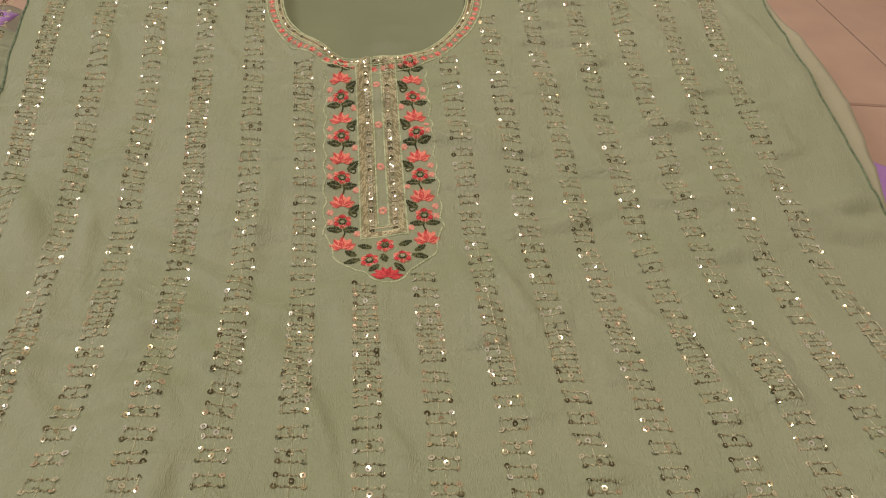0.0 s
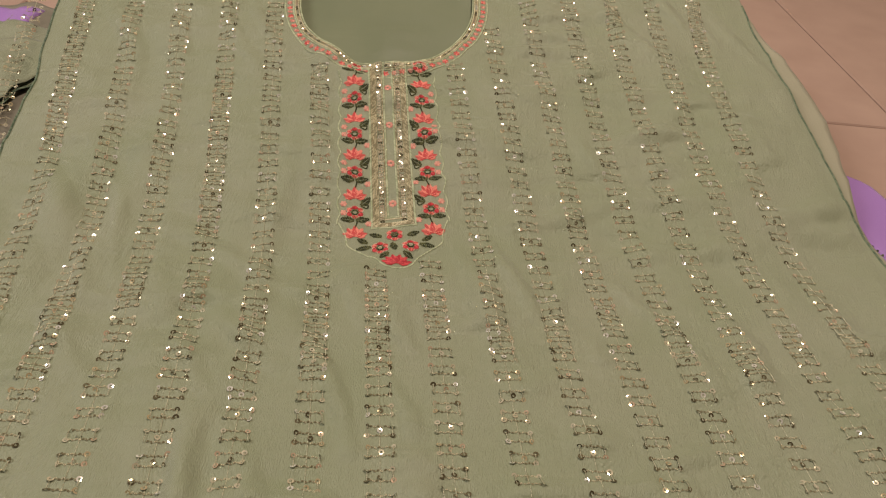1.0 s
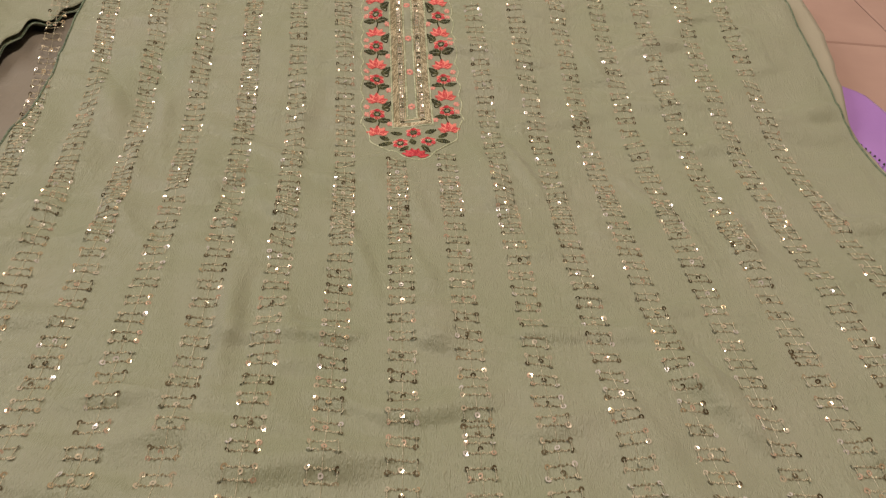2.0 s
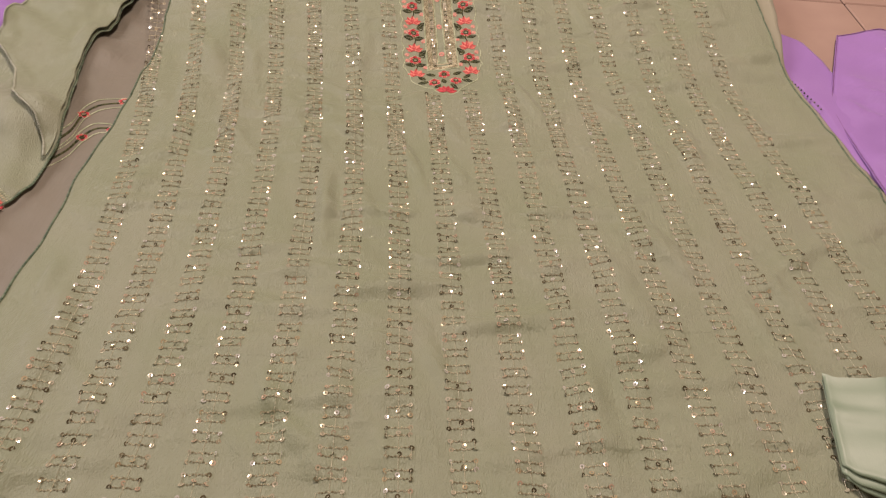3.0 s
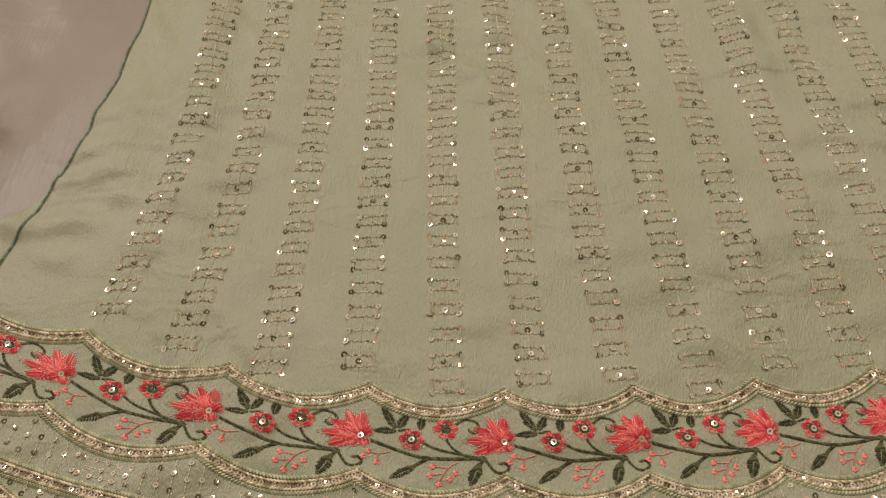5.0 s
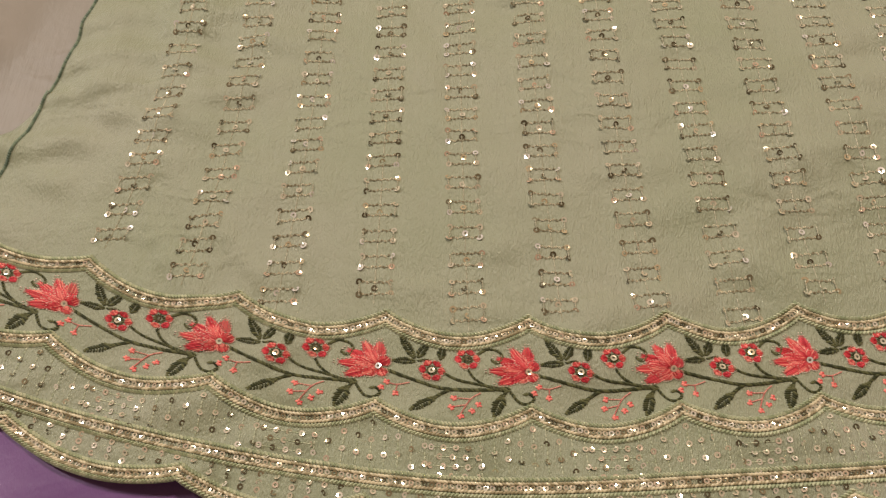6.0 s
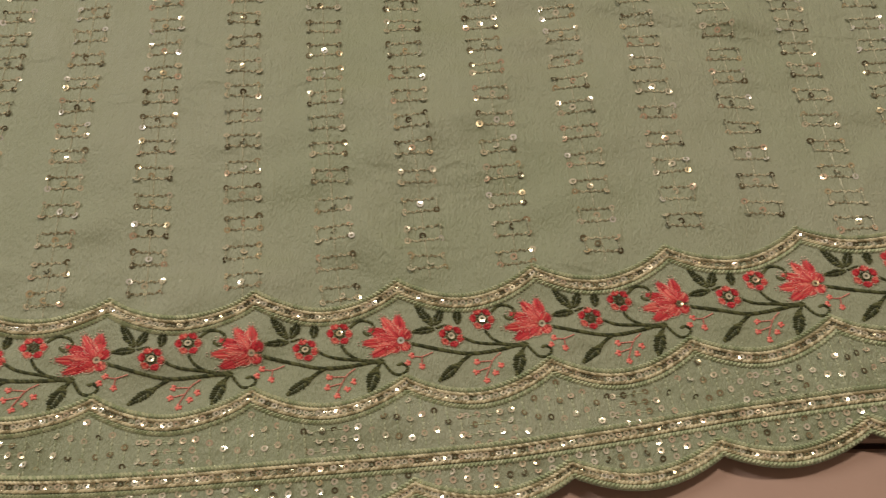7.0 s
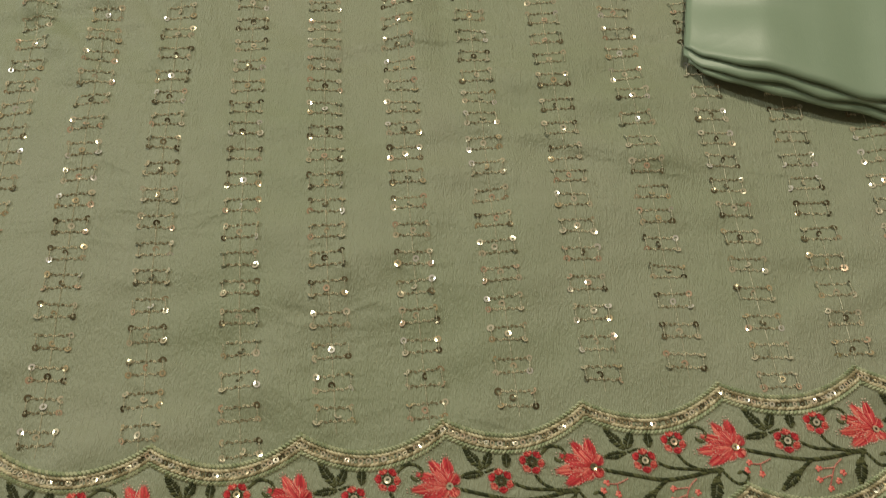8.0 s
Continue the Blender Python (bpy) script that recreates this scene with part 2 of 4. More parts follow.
CREASES = (
    (-0.127, -0.234, 0.02, -0.222, 0.0045, 0.009), (0.01, -0.220, 0.24, -0.195, 0.0035, 0.008),
    (-0.27, -0.350, -0.02, -0.372, 0.003, 0.011), (-0.02, -0.37, 0.25, -0.325, 0.003, 0.012),
    (-0.131, -0.17, -0.122, -0.29, 0.0065, 0.008), (-0.125, 0.14, -0.115, -0.14, 0.003, 0.010),
    (-0.21, 0.03, -0.05, -0.06, 0.0035, 0.008), (-0.27, -0.08, -0.21, -0.15, 0.004, 0.010),
    (0.14, 0.0, 0.125, -0.05, 0.003, 0.006), (0.03, -0.07, 0.10, -0.05, 0.002, 0.007),
    (0.34, 0.10, 0.43, 0.085, 0.005, 0.012), (0.37, -0.06, 0.46, -0.04, 0.005, 0.012),
    (0.30, -0.30, 0.40, -0.22, 0.003, 0.010), (0.02, -0.50, 0.16, -0.47, 0.002, 0.010),
    (-0.30, 0.20, -0.33, -0.30, 0.006, 0.020), (-0.26, 0.25, -0.25, -0.20, 0.005, 0.016),
    (-0.34, -0.30, -0.31, -0.62, 0.006, 0.020), (0.05, 0.23, 0.33, 0.27, 0.003, 0.012),
    (0.05, 0.31, 0.20, 0.33, 0.004, 0.010), (0.10, 0.37, 0.25, 0.40, 0.004, 0.010),
    (-0.30, 0.30, -0.18, 0.31, 0.003, 0.010), (0.06, 0.10, 0.22, 0.12, 0.002, 0.010),
    (0.118, -0.40, 0.128, -0.50, 0.006, 0.012), (0.15, -0.55, 0.32, -0.575, 0.003, 0.010),
    (-0.20, -0.46, 0.0, -0.45, 0.002, 0.012), (-0.25, -0.60, -0.12, -0.63, 0.002, 0.012),
)


def cloth_z(x, y):
    """The height of the tunic: nearly flat, held up towards the shoulders, with creases where it was folded."""
    z = 0.0085 + 0.27 * (math.hypot(y - 0.05, 0.03) + (y - 0.05)) / 2
    z += 0.0065 * noise.noise((x * 7, y * 5, 0.3)) + 0.0032 * noise.noise((x * 19 + y * 4, y * 15, 4.0)) + 0.0008 * noise.noise((x * 50, y * 34, 8.0))
    pucker = max(0.0, noise.noise((x * 6, y * 6, 15.0)) + 0.15)
    z += 0.0072 * pucker * noise.noise((x * 26 + y * 14, y * 46 - x * 10, 6.0)) + 0.0012 * noise.noise((x * 60 - y * 9, y * 14, 9.0)) * max(0.0, noise.noise((x * 4, y * 4, 19.0)) + 0.1)
    here = noise.noise((x * 5.1, y * 5.3, 23.0))
    loose = 0.4 + 0.6 * smoothstep(-0.60, -0.32, y)
    flow = x + 0.35 * y + 0.03 * noise.noise((x * 8, y * 8, 71.0))
    z += 0.0095 * loose * max(0.0, noise.noise((flow * 12.0, y * 33.0 - x * 8.0, 31.0)) - 0.03) * smoothstep(-0.25, 0.2, here)
    z += 0.0105 * loose * max(0.0, noise.noise((flow * 34.0, y * 11.0 + x * 6.0, 43.0)) - 0.03) * smoothstep(0.2, -0.25, here)
    for x0, y0, x1, y1, a, w in CREASES:
        if min(x0, x1) - 0.06 < x < max(x0, x1) + 0.06 and min(y0, y1) - 0.06 < y < max(y0, y1) + 0.06:
            d, t = segment(x, y, x0, y0, x1, y1)
            d += 0.007 * noise.noise((x * 16, y * 16, 2.0)) + 0.002 * noise.noise((x * 50, y * 50, 3.0))
            fade = math.sin(math.pi * (0.12 + 0.76 * t))
            z += 1.15 * a * fade * (0.55 + 0.9 * abs(noise.noise((x * 12, y * 12, 7.0)))) * (math.exp(-((d / w) ** 2)) - 0.5 * math.exp(-(((d - 1.6 * w) / w) ** 2)))
    if y > -0.6:
        z -= 0.002 * (1 - smoothstep(0.0, 0.03, min(x - left_x(y), right_x(y) - x)))
    return max(z - 0.0012, 0.0055)


def cloth_frame(x, y, lift=0.0):
    """Place and axes on the tunic's surface."""
    e = 0.003
    z = cloth_z(x, y)
    ax = Vector((e, 0, cloth_z(x + e, y) - z)).normalized()
    up = ax.cross(Vector((0, e, cloth_z(x, y + e) - z))).normalized()
    return Vector((x, y, z)) + up * lift, ax, up


def basis(p, ax, up, turn=0.0, tilt=(0.0, 0.0)):
    ay = up.cross(ax)
    m = Matrix((ax, ay, up)).transposed().to_4x4()
    m.translation = p
    return m @ Matrix.Rotation(turn, 4, "Z") @ Euler((tilt[0], tilt[1], 0)).to_matrix().to_4x4()


# ---- room ----
floor = tagged(mesh_object("floor", [(-2, -2, -0.012), (2, -2, -0.012), (2, 2, -0.012), (-2, 2, -0.012)], [(0, 1, 2, 3)], GROUT), "pinkish beige ceramic tiled floor", "floor", kind="structure")


def wall(name, x0, y0, z0, x1, y1, z1, label, category):
    v = [(x, y, z) for x in (x0, x1) for y in (y0, y1) for z in (z0, z1)]
    f = [(0, 1, 3, 2), (4, 6, 7, 5), (0, 4, 5, 1), (2, 3, 7, 6), (0, 2, 6, 4), (1, 5, 7, 3)]
    return tagged(mesh_object(name, v, f, PLASTER, smooth=False), label, category, kind="structure")


wall("wall_north", -2.1, 2.0, -0.012, 2.1, 2.1, 2.6, "plain warm white plaster wall", "wall")
wall("wall_south", -2.1, -2.1, -0.012, 2.1, -2.0, 2.6, "plain warm white plaster wall", "wall")
wall("wall_east", 2.0, -2.0, -0.012, 2.1, 2.0, 2.6, "plain warm white plaster wall", "wall")
wall("wall_west", -2.1, -2.0, -0.012, -2.0, 2.0, 2.6, "plain warm white plaster wall", "wall")
wall("ceiling", -2.1, -2.1, 2.6, 2.1, 2.1, 2.7, "plain warm white plaster ceiling", "ceiling")

# ---- the tunic ----
tunic = thing("tunic", "sage green crepe tunic with sequin stripes, spread on tiles", "tunic")


def sheet(name, place, height, nu, nv, material, parent, label="", keep=None, thick=0.0009):
    """A draped cloth: place(u, v) gives x and y, height(x, y) its z."""
    verts = []
    for j in range(nv + 1):
        for i in range(nu + 1):
            x, y = place(i / nu, j / nv)
            verts.append((x, y, height(x, y)))
    faces = []
    for j in range(nv):
        for i in range(nu):
            a = j * (nu + 1) + i
            q = (a, a + 1, a + nu + 2, a + nu + 1)
            if keep is None or keep(sum(verts[n][0] for n in q) / 4, sum(verts[n][1] for n in q) / 4):
                faces.append(q)
    (xa, ya), (xb, yb), (xc, yc) = place(0.4, 0.4), place(0.6, 0.4), place(0.4, 0.6)
    if (xb - xa) * (yc - ya) - (yb - ya) * (xc - xa) < 0:
        faces = [q[::-1] for q in faces]
    ob = mesh_object(name, verts, faces, material, parent, label)
    solid = ob.modifiers.new("thickness", "SOLIDIFY")
    solid.thickness, solid.offset = thick, -1
    return ob


TOP = 0.47


HEM_K0, HEM_K1 = -6.0, 6.0


def tunic_place(u, v):
    k = HEM_K0 + (HEM_K1 - HEM_K0) * u
    xb, yb = hem_point(k, 0.0)
    if v > 0.86:
        return hem_point(k, (v - 0.86) / 0.14 * (outer_border(k) + 0.0055))
    w = v / 0.86
    y = TOP + (yb - TOP) * w
    s = smoothstep(0.93, 1.0, w)
    return (left_x(y) + (right_x(y) - left_x(y)) * u) * (1 - s) + xb * s, y


sheet("front_panel", tunic_place, cloth_z, 360, 430, SAGE, tunic, keep=lambda x, y: not in_neck(x, y))
sheet("back_panel", lambda u, v: (-0.40 + 0.72 * u, 0.20 + 0.38 * v), lambda x, y: cloth_z(x, y) - 0.010 - 0.004 * math.sin(9 * y) + 0.004 * noise.noise((x * 9, y * 6, 5)), 60, 40, SHADED_LINING, tunic, "plain sage green lining inside the neckline, shade put in its colour")

BE_Y, BE_W = (-0.45, -0.25, -0.112, 0.02, 0.107, 0.17, 0.26, 0.33, 0.45), (0.0, 0.010, 0.012, 0.010, 0.006, 0.018, 0.034, 0.028, 0.0)
edge_wide = lambda y: float(np.interp(y, BE_Y, BE_W))
sheet("back_edge", lambda u, v: (right_x(0.45 - 0.9 * v) - 0.02 + (0.02 + edge_wide(0.45 - 0.9 * v)) * u, 0.45 - 0.9 * v), lambda x, y: max(0.003, cloth_z(x, y) - 0.004 - 0.06 * max(0.0, x - right_x(y))), 8, 90, BACK, tunic, "pale grey green back panel showing past the side")

rng = random.Random(7)


def lay_sequin(pile, x, y, r, wobble=0.38, lift=0.0005):
    p, ax, up = cloth_frame(x, y, lift)
    pile.sequin(basis(p, ax, up, rng.uniform(0, 6.28), (rng.gauss(0, wobble), rng.gauss(0, wobble))), r)


def lay_run(pile, points, step, w, h, slant=0.0, lift=0.0002):
    """Stitches one after another along a line of (x, y); a slant lays each across the line like a twisted cord."""
    left = 0.0
    for (xa, ya), (xb, yb) in zip(points, points[1:]):
        length = math.hypot(xb - xa, yb - ya)
        if length < 1e-7:
            continue
        tx, ty = (xb - xa) / length, (yb - ya) / length
        s = left
        while s < length:
            x, y = xa + tx * s, ya + ty * s
            p, ax, up = cloth_frame(x, y, lift)
            d = Vector((tx, ty, 0)) + Vector((-ty, tx, 0)) * slant
            d = (d - up * d.dot(up)).normalized() * step * (0.5 if not slant else 0.8)
            pile.stitch(p - d, p + d, up, w, h)
            s += step
        left = s - length


def lay_chain(pile, a, b, step=0.0023):
    """A row of chain loops from a to b, each turned a little aside."""
    length = math.hypot(b[0] - a[0], b[1] - a[1])
    n = max(1, round(length / step) - 1)
    turn = math.atan2(b[1] - a[1], b[0] - a[0])
    for k in range(n):
        t = (k + 1) / (n + 1)
        p, ax, up = cloth_frame(a[0] + (b[0] - a[0]) * t, a[1] + (b[1] - a[1]) * t + 0.00025 * (-1) ** k, 0.0004)
        pile.link(basis(p, ax, up, turn + 0.5 * (-1) ** k + rng.gauss(0, 0.2)), 0.00112, 0.00070, 0.00034)


def curve(points, n=14):
    """A smooth line through points (Catmull-Rom)."""
    pts = [points[0], *points, points[-1]]
    out = []
    for a, b, c, d in zip(pts, pts[1:], pts[2:], pts[3:]):
        for i in range(n):
            t = i / n
            out.append(tuple(0.5 * (2 * b[q] + (c[q] - a[q]) * t + (2 * a[q] - 5 * b[q] + 4 * c[q] - d[q]) * t * t + (3 * b[q] - a[q] - 3 * c[q] + d[q]) * t**3) for q in (0, 1)))
    return out + [points[-1]]


YOKE_FOOT, YOKE_TOP, YOKE_LONG = (-0.0075, -0.0035), (-0.039, 0.2655), 0.271


def yoke_point(u, v):
    """u metres across, v metres up from the tip of the embroidered placket."""
    ax, ay = (YOKE_TOP[0] - YOKE_FOOT[0]) / YOKE_LONG, (YOKE_TOP[1] - YOKE_FOOT[1]) / YOKE_LONG
    return YOKE_FOOT[0] + ax * v + ay * u, YOKE_FOOT[1] + ay * v - ax * u


def in_yoke(x, y):
    ax, ay = (YOKE_TOP[0] - YOKE_FOOT[0]) / YOKE_LONG, (YOKE_TOP[1] - YOKE_FOOT[1]) / YOKE_LONG
    dx, dy = x - YOKE_FOOT[0], y - YOKE_FOOT[1]
    v, u = dx * ax + dy * ay, dx * ay - dy * ax
    return -0.004 < v < 0.3 and abs(u) < 0.020 + 0.034 * smoothstep(0.0, 0.035, v)


# sequin stripes, one part each
for i in range(1, STRIPES + 1):
    sequins, threads, links = Pile(), Pile(), Pile()
    y = 0.46 - rng.random() * PITCH
    n = 0
    while True:
        x = stripe_x(i, y)
        k = cusp_k(x)
        if y < hem_point(k, upper_border(k))[1] + 0.010:
            break
        wide = 0.0078 + 0.0016 * smoothstep(0.1, -0.6, y)
        tall = 0.0037
        slope = (stripe_x(i, y + 0.01) - stripe_x(i, y - 0.01)) / 0.02
        tilt = 0.10 * math.sin(n * 0.35 + i) + 0.12
        if not in_neck(x, y, 0.022) and not in_yoke(x, y):
            corner = {}
            for a in (-1, 1):
                for b in (-1, 1):
                    cx = x + a * wide * (1 + rng.gauss(0, 0.04)) + slope * b * tall
                    cy = y + b * tall + a * wide * tilt * 0.5 + rng.gauss(0, 0.0003)
                    corner[a, b] = (cx, cy)
                    if rng.random() < 0.985:
                        lay_sequin(sequins, cx, cy, 0.0019 + 0.0003 * (rng.random() < 0.3))
            if rng.random() < 0.95:
                lay_sequin(sequins, x + rng.gauss(0, 0.0008), y + rng.gauss(0, 0.0008) - 0.0004, 0.0020)
            for b in (-1, 1):
                lay_chain(links, corner[-1, b], corner[1, b])
            for a in (-1, 1):
                lay_run(threads, [corner[a, -1], corner[a, 1]], 0.0016, 0.0007, 0.0006, lift=0.0009)
            lay_run(threads, [(x + slope * 0.009, y + 0.009), (x - slope * 0.009, y - 0.009)], 0.003, 0.00055, 0.0004)
        close = 0.02 * math.sin(i * 1.7) - 0.075 < y < 0.02 * math.sin(i * 1.7) - 0.035 or (y > -0.3 and 0.30 < noise.noise((i * 3.3, y * 6, 2.0)))
        y -= PITCH * (1 + 0.03 * math.sin(n * 0.9 + i)) * (0.66 if close else 1.0)
        n += 1
    stripe = tagged(sequins.made("sequin_stripe", SEQUIN, tunic, "column of tiny gold and copper cup sequins, some with painted reflections"), kind="stuff")
    tagged(links.made("chain_stitch", CHAIN, stripe, "beaded chain stitch in brown and pale gold", smooth=False), kind="stuff")
    tagged(threads.made("thread", TIE, stripe, "fine pale thread between the cells", smooth=False), kind="stuff")


# ---- embroidery ----
class Motif:
    """Satin stitch shapes drawn in a flat motif and laid on the cloth by a map of (a, b) to (x, y)."""

    def __init__(self, lay, surface=cloth_frame, unit=1.0):
        self.lay, self.surface, self.unit = lay, surface, unit

    def at(self, a, b, lift=0.0003):
        x, y = self.lay(a, b)
        return self.surface(x, y, lift)

    def strand(self, pile, p, q, w, h):
        a, _, up = self.at(*p)
        b, _, up2 = self.at(*q)
        pile.stitch(a, b, (up + up2).normalized(), w, h)

    def petal(self, pile, base, tip, wide, n=9, along=True, full=0.55, other=None):
        bx, by = base
        dx, dy = tip[0] - bx, tip[1] - by
        long = math.hypot(dx, dy)
        nx, ny = -dy / long, dx / long
        shape = lambda t: wide / 2 * (math.sin(math.pi * min(1, max(0, t)) ** full) ** 0.8 + 0.05)
        if along:
            for k in range(n):
                o = (k + 0.5) / n * 2 - 1
                ts = [t / 12 for t in range(13) if shape(t / 12) > abs(o) * wide / 2 * 0.98]
                if len(ts) < 2:
                    continue
                off = o * wide / 2
                p = (bx + dx * ts[0] + nx * off, by + dy * ts[0] + ny * off)
                q = (bx + dx * ts[-1] + nx * off, by + dy * ts[-1] + ny * off)
                m = rng.uniform(0.4, 0.6)
                mid = (p[0] + (q[0] - p[0]) * m, p[1] + (q[1] - p[1]) * m)
                w = wide / n * self.unit * 0.98
                near, far = (other if other and rng.random() < 0.22 else pile), (other if other and rng.random() < 0.3 else pile)
                self.strand(near, p, (mid[0] + dx * 0.08, mid[1] + dy * 0.08), w, 0.0008)
                self.strand(far, (mid[0] - dx * 0.08, mid[1] - dy * 0.08), q, w, 0.0006)
        else:
            for k in range(n):
                t = (k + 0.5) / n
                s, g = shape(t), 0.10
                c = (bx + dx * t, by + dy * t)
                for side in (-1, 1):
                    s2 = s * rng.uniform(0.85, 1.2)
                    e = (c[0] + nx * s2 * side + dx * g, c[1] + ny * s2 * side + dy * g)
                    self.strand(pile, c, e, long / n * self.unit * 0.95, 0.0008)

    def rim(self, pile, base, tip, wide, full=0.55, n=11):
        """Short pale stitches round a petal."""
        bx, by = base
        dx, dy = tip[0] - bx, tip[1] - by
        long = math.hypot(dx, dy)
        nx, ny = -dy / long, dx / long
        for side in (-1, 1):
            for k in range(3, n):
                t = (k + 0.5) / n
                s = wide / 2 * (math.sin(math.pi * min(1, t) ** full) ** 0.8 + 0.05) * side
                p = (bx + dx * t + nx * s * 0.92, by + dy * t + ny * s * 0.92)
                q = (bx + dx * (t + 0.05) + nx * s * 1.16, by + dy * (t + 0.05) + ny * s * 1.16)
                self.strand(pile, p, q, 0.00055, 0.0008)

    def stem(self, pile, points, wide, gap):
        pts = curve(points, 10)
        s = 0.0
        for p, q in zip(pts, pts[1:]):
            d = math.hypot(q[0] - p[0], q[1] - p[1])
            if d < 1e-9:
                continue
            tx, ty = (q[0] - p[0]) / d, (q[1] - p[1]) / d
            while s < d:
                c = (p[0] + tx * s, p[1] + ty * s)
                j = rng.uniform(0.85, 1.15)
                o = ((tx * 0.75 - ty) * j, (ty * 0.75 + tx) * j)
                self.strand(pile, (c[0] - o[0] * wide / 2, c[1] - o[1] * wide / 2), (c[0] + o[0] * wide / 2, c[1] + o[1] * wide / 2), gap * self.unit * 1.05, 0.0007)
                s += gap
            s -= d

    def dot(self, pile, c, r):
        p, ax, up = self.at(*c)
        pile.disc(basis(p, ax, up), r * self.unit, 0.0006)

    def sequin(self, pile, c, r):
        p, ax, up = self.at(*c, lift=0.0012)
        pile.sequin(basis(p, ax, up, 0, (rng.gauss(0, 0.12), rng.gauss(0, 0.12))), r)


def blossom(motif, c, r, parent, name="blossom", centre=True, turn=0.0):
    red, coral, eye, ring, pale = Pile(), Pile(), Pile(), Pile(), Pile()
    for k in range(6):
        a = turn + k * math.pi / 3
        base = (c[0] + math.cos(a) * r * 0.34, c[1] + math.sin(a) * r * 0.34)
        tip = (c[0] + math.cos(a) * r, c[1] + math.sin(a) * r)
        motif.petal(red if k % 2 else coral, base, tip, r * 0.62, 8, full=0.9)
        motif.rim(pale, base, tip, r * 0.64, 0.9, 8)
    ob = red.made(name, RED, parent, "small red and coral satin stitch blossom")
    coral.made("petal", CORAL, ob, "coral petals")
    for k in range(12):
        a = k * math.pi / 6
        motif.strand(ring, (c[0] + math.cos(a) * r * 0.2, c[1] + math.sin(a) * r * 0.2), (c[0] + math.cos(a) * r * 0.42, c[1] + math.sin(a) * r * 0.42), r * 0.16 * motif.unit, 0.0007)
    ring.made("flower_centre", LEAF, ob, "dark green ring")
    pale.made("petal_edge", PALE_EDGE, ob, "pale stitched petal edges")
    if centre:
        motif.sequin(eye, c, 0.0019)
        eye.made("sequin", SEQUIN, ob)
    return ob


def lotus(motif, base, tips, wide, parent):
    red, coral, eye, pale = Pile(), Pile(), Pile(), Pile()
    for n, (tip, is_red) in enumerate(tips):
        motif.petal(red if is_red else coral, base, tip, wide * rng.uniform(1.0, 1.2), 10, full=1.0, other=coral if is_red else red)
        motif.rim(pale, base, tip, wide, 1.0)
    ob = coral.made("lotus_flower", CORAL, parent, "coral and red satin stitch lotus flower")
    red.made("petal", RED, ob, "red petals")
    pale.made("petal_edge", PALE_EDGE, ob, "pale stitched petal edges")
    motif.sequin(eye, base, 0.0019)
    eye.made("sequin", SEQUIN, ob)
    return ob


def leaf(motif, base, tip, wide, parent, n=11):
    p = Pile()
    motif.petal(p, base, tip, wide, n, along=False, full=0.8)
    return p.made("leaf", LEAF, parent)


# the hem's borders: two cords with a row of sequins between them
def border(name, path, k0, k1, parent, cords=0.0044, step=0.0031, single=False):
    cord, row, inner = Pile(), Pile(), Pile()
    ks = [k0 + (k1 - k0) * i / 900 for i in range(901)]
    for side in (-1, 1):
        lay_run(cord, [hem_point(k, path(k) + side * cords) for k in ks], 0.0021, 0.0019, 0.0014, slant=0.9 * side)
        lay_run(inner, [hem_point(k, path(k) + side * cords * 0.47) for k in ks], 0.0021, 0.0015, 0.0013, slant=0.45 * side, lift=0.0006)
    ob = cord.made(name, CORD, tunic, "pale twisted cord with a row of gold sequins", smooth=False)
    inner.made("gold_stitch", BRONZE, ob)
    last, singles = None, []
    for k in ks:
        x, y = hem_point(k, path(k))
        if last is None or math.hypot(x - last[0], y - last[1]) >= step:
            last = (x, y)
            if single and -2.0 < k < 3.2:
                singles.append((x, y))
            else:
                lay_sequin(row, x, y, 0.0016, 0.30, 0.0007)
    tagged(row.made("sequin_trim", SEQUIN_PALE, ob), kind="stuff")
    if singles:
        one = Pile()
        one.sequin(Matrix.Identity(4), 0.0016)
        first = one.made("sequin", SEQUIN_PALE, ob)
        for n, (x, y) in enumerate(singles):
            p, ax, up = cloth_frame(x, y, 0.0008)
            o = first if n == 0 else new("sequin", first.data)
            o.parent = ob
            o.matrix_local = basis(p, ax, up, rng.uniform(0, 6.28), (rng.gauss(0, 0.30), rng.gauss(0, 0.30)))
    return ob


K0, K1 = -6.0, 6.0
border("upper_border", upper_border, K0, K1, tunic, single=True)
border("lower_border", lower_border, K0, K1, tunic)
border("straight_border", gold_line, K0, K1, tunic)
border("edge_border", outer_border, K0, K1, tunic, cords=0.0038)

